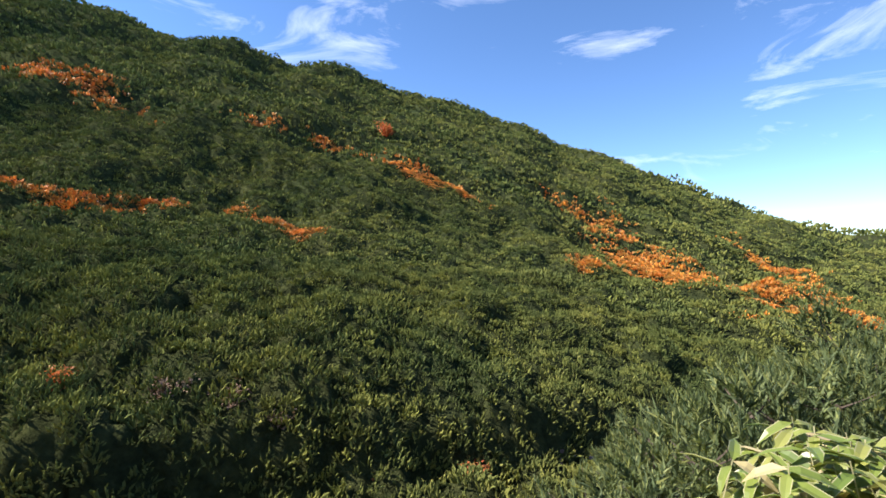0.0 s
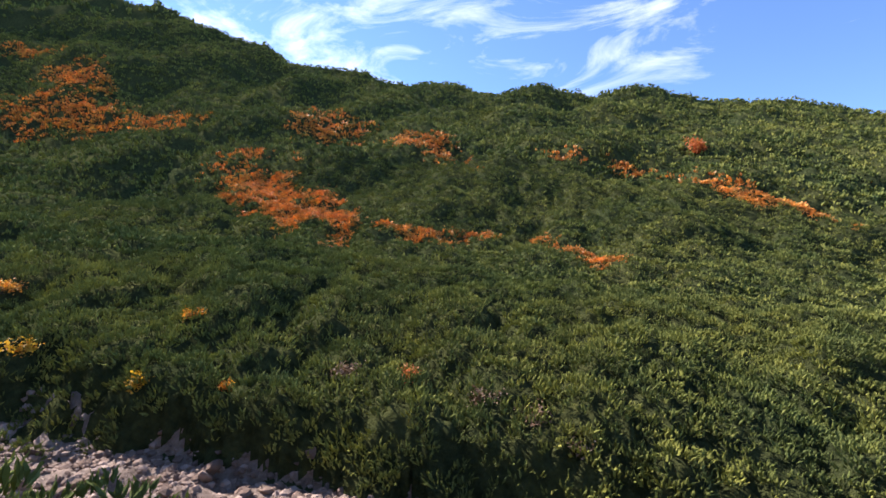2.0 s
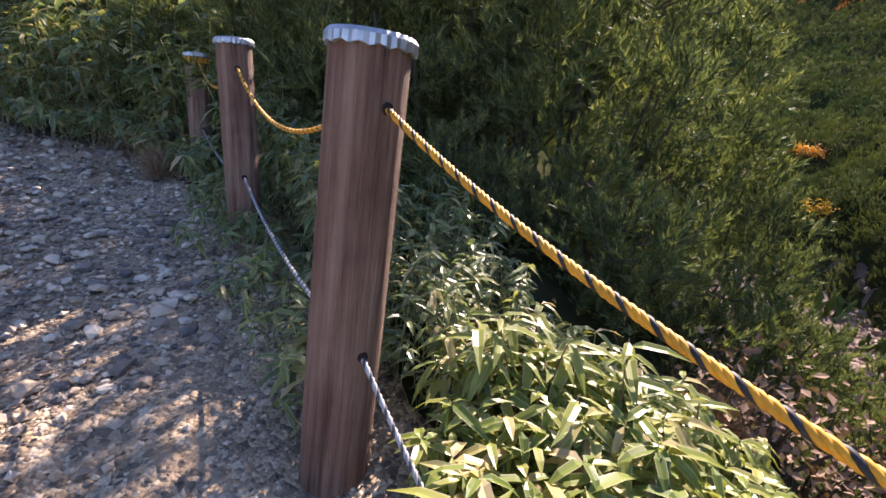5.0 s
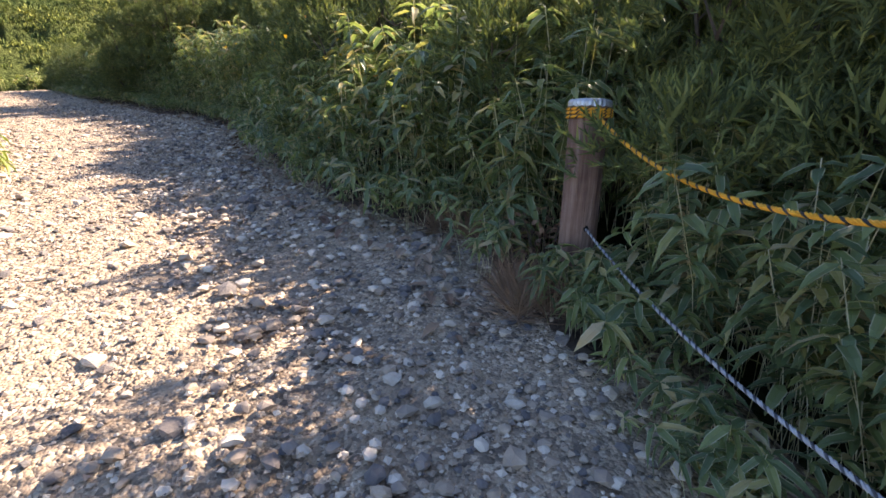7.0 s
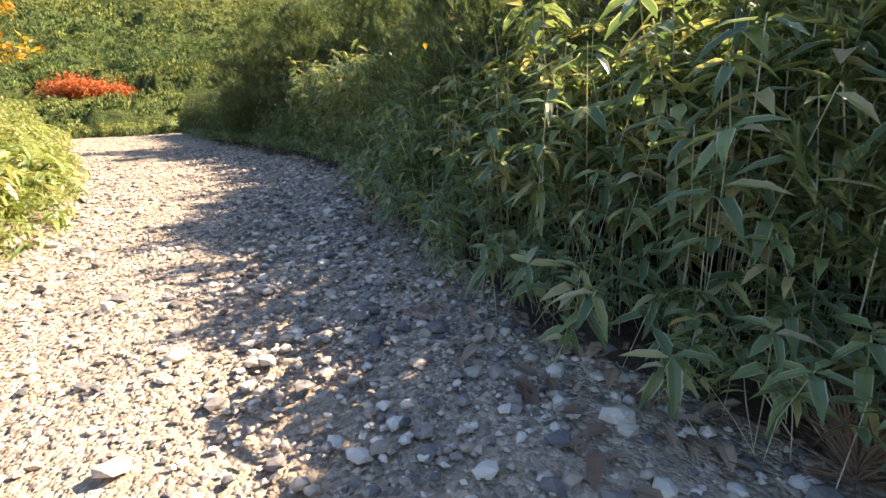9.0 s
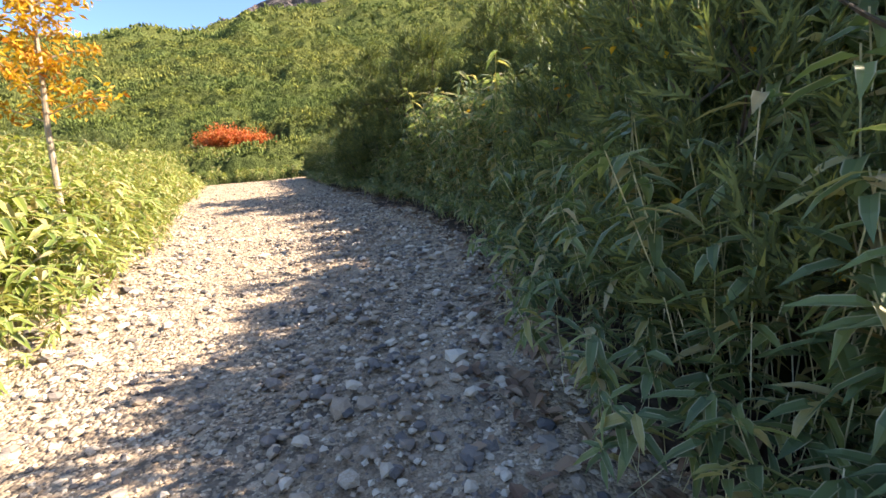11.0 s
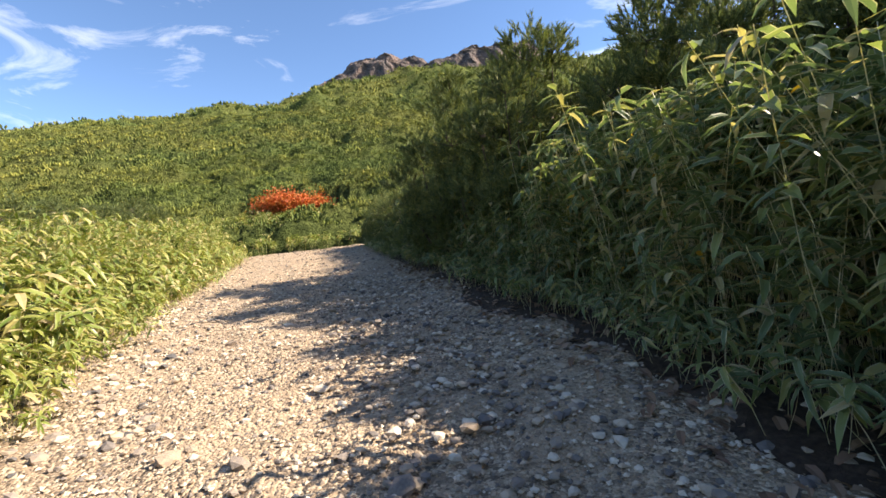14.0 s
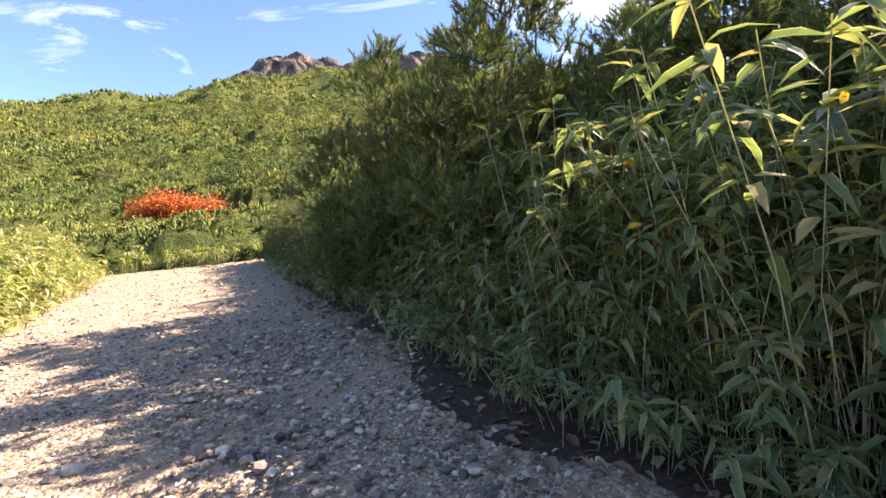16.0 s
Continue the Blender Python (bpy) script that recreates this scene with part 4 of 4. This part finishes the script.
def rope(name, ends, sag, r, mats, label, pitch=0.055):
    """A laid rope hung between two points: twisted strands, each a tube of its own."""
    root = new(name)
    tagged(root, label, "rope", "fence ropes")
    a, b = Vector(ends[0]), Vector(ends[1])
    length = (b - a).length * 1.04
    steps = int(length / 0.008)
    for s, m in enumerate(mats):
        v, f, sides = [], [], 6
        for k in range(steps + 1):
            t = k / steps
            c = a.lerp(b, t) - Vector((0, 0, 4 * sag * t * (1 - t)))
            d = (b - a - Vector((0, 0, 4 * sag * (1 - 2 * t)))).normalized()
            sx = d.orthogonal().normalized()
            sy = d.cross(sx)
            ang = 2 * math.pi * (t * length / pitch + s / len(mats))
            o = c + (sx * math.cos(ang) + sy * math.sin(ang)) * r * 0.52
            for j in range(sides):
                g = j * 2 * math.pi / sides
                v.append(o + (sx * math.cos(g) + sy * math.sin(g)) * r * 0.56)
        for k in range(steps):
            for j in range(sides):
                f.append((k * sides + j, k * sides + (j + 1) % sides, (k + 1) * sides + (j + 1) % sides, (k + 1) * sides + j))
        obj("strand", mesh_of("strand", np.array(v), f, True), m, root)
    return root


YB = (M_ROPE_Y, M_ROPE_Y, M_ROPE_Y, M_ROPE_K)
GW = (M_ROPE_W, M_ROPE_W, M_ROPE_B)


def at_post(k, z, az):
    d = heading(az)
    return post_things[k].matrix_basis @ Vector((d[0] * 0.097, d[1] * 0.097, z))


def way(k, j):
    d = post_base[j] - post_base[k]
    return math.degrees(math.atan2(-d.x, d.y))


for k, j, s_up, s_low, hi, far_hi in ((0, 1, 0.17, 0.07, 1.05, 1.05), (1, 2, 0.15, 0.07, 1.05, 1.02), (0, 3, 0.12, 0.28, 1.06, 0.97)):
    lo = 0.44
    fence_az = way(k, j)
    back = way(j, k)
    for z, az, p in ((hi, fence_az, k), (lo, fence_az, k), (far_hi, back, j), (lo, back, j)):
        hole(post_things[p], az, z)
    rope("yellow_black_rope", (at_post(k, hi, fence_az), at_post(j, far_hi, back)), s_up, 0.0084, YB, "yellow and black twisted rope slung between the fence posts")
    rope("grey_rope", (at_post(k, lo, fence_az), at_post(j, lo, back)), s_low, 0.0075, GW, "grey and white twisted rope slung low between the fence posts", 0.04)

# the end post is wrapped in the rope
wrap = new("rope_wrapping")
tagged(wrap, "yellow and black rope wound round the end post", "rope", "fence ropes")
wrap.matrix_basis = post_things[2].matrix_basis.copy()
for turn in range(3):
    for s, m in enumerate(YB):
        v, f, n = [], [], 150
        for k in range(n):
            a = k * 2 * math.pi / n
            ang = 15 * a + s * 1.571
            rr, zz = 0.1085 + 0.0045 * math.cos(ang), 1.01 + turn * 0.017 + 0.0045 * math.sin(ang) + 0.004 * math.sin(a + turn)
            for j in range(6):
                g = j * math.pi / 3
                v.append(((rr + 0.0048 * math.cos(g)) * math.cos(a), (rr + 0.0048 * math.cos(g)) * math.sin(a), zz + 0.0048 * math.sin(g)))
        for k in range(n):
            for j in range(6):
                f.append((k * 6 + j, k * 6 + (j + 1) % 6, ((k + 1) % n) * 6 + (j + 1) % 6, ((k + 1) % n) * 6 + j))
        obj("strand", mesh_of("strand", np.array(v), f, True), m, wrap)

# ---- crags on the skyline ----


def crag(name, x, y, base, length, depth, height, az, seed, label):
    """A broken rock wall: a block drawn up from the slope, cleft and stepped."""
    rng = np.random.RandomState(seed)
    nx, ny = 90, 26
    gx, gy = np.meshgrid(np.linspace(-1, 1, nx), np.linspace(-1, 1, ny), indexing="ij")
    top = np.interp(gx, np.linspace(-1, 1, 11), np.array([0.05, 0.38, 0.72, 0.86, 0.76, 0.72, 0.84, 0.94, 1.0, 1.0, 0.5]))
    z = top * (1 - np.abs(gy) ** 2.5) + 0.05 * waves(gx * 7, gy * 4, 3.0, seed) * top + 0.06 * np.round(2.5 * waves(gx * 9, gy * 5, 2.6, seed + 1)) / 2.5
    z = z + 0.02 * waves(gx * 40, gy * 16, 2.5, seed + 7) * (0.3 + top)
    z = z * height
    w = heading(az)
    px = x + gx * length * w[0] + gy * depth * w[1] + 1.5 * waves(gx * 14, gy * 9, 2, seed + 2)
    py = y + gx * length * w[1] - gy * depth * w[0] + 1.5 * waves(gx * 14, gy * 9, 2, seed + 3)
    z = np.where(np.abs(gy) > 0.96, -12, z) + base
    root = new(name)
    tagged(root, label, "crag")
    root.matrix_basis = pose(x, y, base)
    cuts = (0, 14, 31, 47, 66, nx - 1)
    for a, b in zip(cuts, cuts[1:]):
        k = b - a + 1
        i = np.arange(k - 1)[:, None] * ny + np.arange(ny - 1)[None]
        f = np.stack([i, i + 1, i + ny + 1, i + ny], 2).reshape(-1, 4)
        v = np.stack([px - x, py - y, z - base], 2)[a:b + 1].reshape(-1, 3)
        obj("buttress", mesh_of("buttress", v, f), M_CRAG, root)
    return root


CRAG = np.array([-1.9, -9.5]) + 245 * heading(176)
crag("summit_crag", CRAG[0], CRAG[1], 81, 66, 16, 28, 86, 3, "reddish grey broken cliffs along the summit")

# ---- boulders in the gully ----
grng = np.random.RandomState(61)


def boulder_mesh(name, seed):
    """An angular boulder about one metre across: a ball with flat breaks cut across it."""
    r = np.random.RandomState(seed)
    bm = bmesh.new()
    bmesh.ops.create_icosphere(bm, subdivisions=3, radius=0.56)
    for k in range(11):
        n = Vector(r.normal(size=3)).normalized()
        d = 0.27 + 0.17 * r.rand()
        for v in bm.verts:
            over = v.co.dot(n) - d
            if over > 0:
                v.co -= n * over
    for v in bm.verts:
        v.co += v.co.normalized() * 0.03 * noise.noise(v.co * 4 + Vector((seed, 0, 0)))
    bmesh.ops.dissolve_limit(bm, angle_limit=0.09, verts=bm.verts, edges=bm.edges)
    bmesh.ops.triangulate(bm, faces=bm.faces)
    bm.transform(Matrix.Diagonal((1.15, 0.9, 0.7, 1)))
    me = bpy.data.meshes.new(name)
    bm.to_mesh(me)
    bm.free()
    me.materials.append(M_ROCK)
    return me


BOULDERS = [boulder_mesh("boulder", 300 + k) for k in range(7)]


def from_valley(u, s):
    return u * VAL[0] + s * UPV[0], u * VAL[1] + s * UPV[1]


def put_boulder(x, y, size, sink=0.25):
    ob = new("boulder", BOULDERS[grng.randint(len(BOULDERS))])
    ob.matrix_basis = pose(x, y, float(land(x, y)) + 0.12 + size * (0.35 - sink), 25 * grng.normal(), 25 * grng.normal(), 360 * grng.rand())
    ob.scale = (size,) * 3
    return tagged(ob, "angular pinkish-grey boulder lying in the dry gully", "boulder", "boulders in the gully")


for k in range(170):
    s = -14 + 42 * grng.rand()
    x, y = from_valley(9.9 + 3.9 * grng.rand(), s)
    put_boulder(x, y, 0.2 + 0.42 * grng.rand() ** 2.2)
for u, s, size in ((13.2, 9.3, 1.25), (12.2, 5.0, 0.6), (11.4, 7.4, 0.6), (10.6, 9.2, 0.65), (14.0, 3.5, 0.9), (14.0, 1.8, 0.8), (11.6, 16.5, 0.8), (14.0, 0.2, 0.6), (14.2, 6.2, 0.9), (11.2, 4.2, 0.55),
                   (10.4, 2.4, 0.55), (13.6, -5.5, 0.6), (13.2, -7.6, 0.5), (12.6, 13.0, 0.6)):
    put_boulder(*from_valley(u, s), size * 0.72, 0.3)
n = 9000
x, y = from_valley(8.6 + 5.6 * grng.rand(n), -15 + 44 * grng.rand(n))
stones = [pebble(grng, 0.75) for k in range(6)]
v, f, _ = strew(stones, np.stack([x, y, land(x, y) + 0.16], 1), turns(grng.rand(n) * 6.283, 0.5 * grng.rand(n), grng.rand(n) * 6.283), 0.09 + 0.42 * grng.rand(n) ** 2.6, grng)
obj("gully_stones", mesh_of("gully_stones", v, f), M_ROCK, label="broken pinkish-brown stones covering the gully bed", category="stones", kind="stuff")
# the bed itself, bare earth a little above the ground sheet
su, ss = np.meshgrid(np.linspace(8.3, 14.5, 50), np.linspace(-16, 30, 220), indexing="ij")
bx, by = from_valley(su, ss)
bz = land(bx, by) + 0.16 + 0.07 * waves(bx, by, 0.8, 77) + 0.05 * waves(bx, by, 0.45, 78) - 0.45 * ((su < 8.4) | (su > 14.4))
i = np.arange(49)[:, None] * 220 + np.arange(219)[None]
obj("gully_bed", mesh_of("gully_bed", np.stack([bx, by, bz], 2).reshape(-1, 3), np.stack([i, i + 220, i + 221, i + 1], 2).reshape(-1, 4), True), M_BED,
    label="bare pinkish-brown earth of the dry gully", category="gully", kind="structure")

# ---- shrubs of their own colour ----


def shrub(x, y, size, mat, label, leaves=420, seed=0, tall=1.0, leaf=0.05, lift=0.0):
    """A small bush: thin stems and loose leaves."""
    r = np.random.RandomState(700 + seed)
    root = new("autumn_shrub")
    tagged(root, label, "shrub", "autumn shrubs")
    root.matrix_basis = pose(x, y, float(land(x, y)) + lift, 0, 0, 360 * r.rand())
    bm = bmesh.new()
    tips = []
    for k in range(12):
        a, q = r.rand() * 6.283, size * 0.5 * math.sqrt(r.rand())
        tip = np.array([math.cos(a) * q, math.sin(a) * q, size * tall * (0.45 + 0.4 * r.rand())])
        limb(bm, (0.05 * math.cos(a), 0.05 * math.sin(a), -0.05), tip, 0.012 * size + 0.004, 0.003, 4, (0, 0, 0.1 * size))
        tips.append(tip)
    part("stem", bm, M_BARK, root)
    c = np.array(tips)[r.randint(len(tips), size=leaves)] * (0.55 + 0.5 * r.rand(leaves, 1)) + r.normal(size=(leaves, 3)) * size * np.array([0.13, 0.13, 0.10])
    c[:, 2] = np.maximum(c[:, 2], 0.03)
    one = (np.array([(0, 0, 0), (0.5, -0.35, 0.08), (1.1, 0, -0.05), (0.5, 0.35, 0.08)]), np.array([(0, 1, 2), (0, 2, 3)]))
    v, f, _ = strew([one], c, turns(r.rand(leaves) * 6.283, 1.4 * r.rand(leaves) ** 0.7, r.rand(leaves) * 6.283), leaf * (0.7 + 0.6 * r.rand(leaves)), r)
    obj("foliage", mesh_of("foliage", v, f), mat, root)
    return root


for k, (x, y, size, mat, label) in enumerate((
        (1.3, 15.2, 1.1, M_RED, "bright red-orange autumn shrub at the foot of the far bank"), (-2.1, 14.4, 0.9, M_RED, "small rust-red shrub among the gully rocks"),
        (-10.8, 13.9, 1.3, M_RED, "reddish-orange shrub in the dark pine scrub"), (-15.6, 9.4, 1.0, M_AUTUMN, "orange shrub at the edge of the gully"),
        (-22.4, 5.4, 1.3, M_YELLOW, "slim yellow shrub at the head of the gully"), (-17.8, 7.7, 1.4, M_YELLOW, "dull yellow shrub on the gully's bank"),
        (-30.0, 6.3, 1.6, M_AUTUMN, "small orange shrub in the green scrub"), (-7.9, 14.3, 1.5, M_DRY, "leafless purplish-brown shrub on the far bank"),
        (-6.3, 14.6, 1.7, M_DRY, "leafless purplish-brown shrub on the far bank"), (-4.6, 14.6, 1.5, M_DRY, "leafless purplish-brown shrub on the far bank"),
        (-12.9, 12.6, 1.4, M_DRY, "leafless purplish-brown shrub on the far bank"), (-20.4, 10.6, 1.2, M_AUTUMN, "small orange shrub in the green scrub"),
        (-12.4, 101.5, 4.0, M_RED, "red shrub high on the far slope"), (9.0, 14.5, 1.5, M_RED, "rust-coloured shrub in the dark pine scrub"))):
    big = size > 3
    size = size if big else size * 0.7
    shrub(x, y, size, mat, label, 700 if size > 1.2 else 450, k, 1.0, 0.45 if big else 0.11, 0.75 if mat is not M_DRY and y < 13 and x < -19 else 0.25)
# brown and rust twigs by the fence
for k, (x, y, size, mat) in enumerate(((-2.35, 0.55, 0.8, M_DRY), (-2.75, 0.9, 0.7, M_DRY), (-3.0, 1.4, 0.9, M_DRY), (-3.2, -4.35, 0.55, M_DRY))):
    shrub(x, y, size, mat, "dry rust-brown shrub below the rope fence", 260, 30 + k, 1.0, 0.045)
# at the top of the path
RED_SPOTS = ((6.5, -42.7, 3.0), (5.3, -42.5, 3.2), (4.2, -42.3, 2.8), (4.1, -46.0, 2.2))
for k, (x, y, size) in enumerate(RED_SPOTS):
    shrub(x, y, size, M_YELLOW if k == 3 else M_RED, "bright yellow shrub at the bend of the path" if k == 3 else "bright red autumn shrub at the bend of the path", 3600, 50 + k, 0.32, 0.15, 0.1)

# ---- rowan by the path ----


def rowan(x, y, height):
    r = np.random.RandomState(7)
    root = new("rowan_tree")
    tagged(root, "slender rowan tree with pale trunk and orange-yellow leaves", "tree")
    root.matrix_basis = pose(x, y, float(land(x, y)) - 0.05)
    bm = bmesh.new()
    limb(bm, (0, 0, 0), (0.05, 0.05, height * 0.55), 0.045, 0.03, 8, (0.10, 0, 0))
    limb(bm, (0.05, 0.05, height * 0.53), (0.15, 0.0, height), 0.03, 0.008, 6, (-0.05, 0.05, 0))
    part("trunk", bm, M_PALEBARK, root, "pale smooth bark")
    ends = []
    for k in range(34):
        h = height * (0.40 + 0.58 * (k / 33))
        a, ln = k * 2.4 + r.rand(), 0.28 + 0.45 * r.rand()
        tip = np.array([0.08 + math.cos(a) * ln, 0.03 + math.sin(a) * ln, h + 0.05 + 0.35 * r.rand()])
        bb = bmesh.new()
        limb(bb, (0.07, 0.04, h), tip, 0.011, 0.003, 5, (0, 0, 0.06))
        part("branch", bb, M_PALEBARK, root)
        ends.append((np.array([0.07, 0.04, h]), tip))
    n = 2600
    c = []
    for k in range(n):
        a, b = ends[r.randint(len(ends))]
        c.append(a + (b - a) * (0.35 + 0.75 * r.rand()) + r.normal(size=3) * 0.07)
    one = (np.array([(0, 0, 0), (0.5, -0.22, 0.05), (1.15, 0, -0.08), (0.5, 0.22, 0.05)]), np.array([(0, 1, 2), (0, 2, 3)]))
    v, f, _ = strew([one], np.array(c), turns(r.rand(n) * 6.283, 0.4 + 1.1 * r.rand(n), r.rand(n) * 6.283), 0.07 + 0.05 * r.rand(n), r)
    obj("crown", mesh_of("crown", v, f), M_YELLOW, root, "orange and yellow leaves")
    return root


rowan(1.55, -14.15, 4.6)

# ---- broken yellow leaves and sprays among the bank's plants ----
n = 420
x, y, d = band(n, -7, -24, 0.15, 1.0, True)
z = land(x, y) + 0.3 + 1.5 * srng.rand(n)
lv, lf, le = bladed_leaf(0.10, 0.05, 0.4)
v, f, e = strew([(lv, lf)], np.stack([x, y, z], 1), turns(srng.rand(n) * 6.283, 1.3 * srng.rand(n), srng.rand(n) * 6.283), 0.45 + 0.45 * srng.rand(n), srng, [le * 0])
obj("yellowing_leaves", mesh_of("yellowing_leaves", v, f, False, e), M_YELLOW, label="scattered yellowing leaves in the bushes beside the path", category="leaves", kind="stuff")

# ---- dead leaves and twigs along the path's shaded edge ----
n = 1500
x, y, d = band(n, -4, -22, -0.6, 0.35, True)
v, f, e = strew([(lv, lf)], np.stack([x, y, trail_z(x, y) + 0.035], 1), turns(srng.rand(n) * 6.283, 0.3 * srng.rand(n), srng.rand(n) * 6.283), 0.5 + 0.8 * srng.rand(n), srng, [le * 0])
obj("leaf_litter", mesh_of("leaf_litter", v, f, False, e), M_DRY, label="brown fallen leaves along the path's shaded edge", category="leaf litter", kind="stuff")

# ---- dark humus where the bank overhangs the path ----
vy = np.linspace(-3.5, -24, 260)[:, None]
vk = np.linspace(0, 1, 9)[None]
edge = trail_at(vy)[0]
wide = -0.05 + 0.3 * smooth(-8, -13, vy) + 0.15 * waves(vy, 0 * vy, 3.1, 91) + 0.10 * waves(vy, 0 * vy, 0.7, 92) + 0.05 * waves(vy, 0 * vy, 0.25, 94) + 0.35 * np.exp(-((vy + 16.8) / 1.5) ** 2)
vx = edge - 0.45 + (0.45 + np.maximum(wide, 0.02)) * vk
vyy = vy + 0 * vk
vz = trail_z(vx, vyy) + 0.024 + 0.008 * waves(vx, vyy, 0.2, 93) - 0.05 * (vk > 0.95)
i = np.arange(259)[:, None] * 9 + np.arange(8)[None]
obj("humus_verge", mesh_of("humus_verge", np.stack([vx, vyy, vz], 2).reshape(-1, 3), np.stack([i, i + 9, i + 10, i + 1], 2).reshape(-1, 4), True), M_HUMUS,
    label="dark humus and dead leaves along the foot of the bank", category="soil", kind="structure")

# ---- stones of the path ----
PEBBLES = [pebble(grng, 0.62) for k in range(8)]


def on_path(n, y0, y1, k0=0.0, k1=1.0):
    y = y0 + (y1 - y0) * grng.rand(n)
    r, l = trail_at(y)
    k = k0 + (k1 - k0) * grng.rand(n)
    return r + (l - r) * k, y


def lay(n, y0, y1, lo, hi, power, k0=0.0, k1=1.0):
    x, y = on_path(n, y0, y1, k0, k1)
    size = lo + (hi - lo) * grng.rand(n) ** power
    z = trail_z(x, y) + size * 0.10
    return np.stack([x, y, z], 1), size


sets = [lay(30000, -1.5, -19.5, 0.012, 0.045, 1.6, -0.06), lay(3600, -1.5, -22, 0.035, 0.08, 2.2, -0.06), lay(1500, -19, -31, 0.03, 0.09, 2.0),
        lay(3000, 1.5, -4.0, 0.012, 0.05, 1.8, -0.05, 0.8), lay(900, -4, -20, 0.04, 0.11, 1.6, 0.75, 1.02),
        lay(2600, -1.5, -20, 0.04, 0.105, 1.7, -0.06, 0.45)]



def chip(rng):
    """A small stone of eight faces."""
    v = np.array([(0.5, 0, 0), (0, 0.4, 0), (-0.5, 0, 0), (0, -0.4, 0), (0.05, 0.05, 0.32), (0, 0, -0.3)]) * (0.75 + 0.5 * rng.rand(6, 1))
    return v, np.array([(0, 1, 4), (1, 2, 4), (2, 3, 4), (3, 0, 4), (1, 0, 5), (2, 1, 5), (3, 2, 5), (0, 3, 5)])


CHIPS = [chip(grng) for k in range(8)]
for shapes, these in ((CHIPS, sets[:1] + sets[3:4]), (PEBBLES, sets[1:3] + sets[4:])):
    p, size = np.concatenate([a for a, b in these]), np.concatenate([b for a, b in these])
    n = len(p)
    v, f, _ = strew(shapes, p, turns(grng.rand(n) * 6.283, 0.35 * grng.rand(n), grng.rand(n) * 6.283), size, grng)
    obj("gravel", mesh_of("gravel", v, f), M_STONE, trail, "loose grey and buff gravel", kind="stuff")
STONES = []
for k, (tv, tf) in enumerate(PEBBLES):
    me = mesh_of("stone", tv, tf)
    me.materials.append(M_STONE)
    STONES.append(me)
p, size = lay(300, -3.0, -18.0, 0.07, 0.15, 2.6, -0.03, 1.0)
for k in range(300):
    ob = obj("stone", STONES[k % len(STONES)], None, trail)
    ob.matrix_basis = pose(*p[k], 12 * grng.normal(), 12 * grng.normal(), 360 * grng.rand())
    ob.scale = (size[k],) * 3
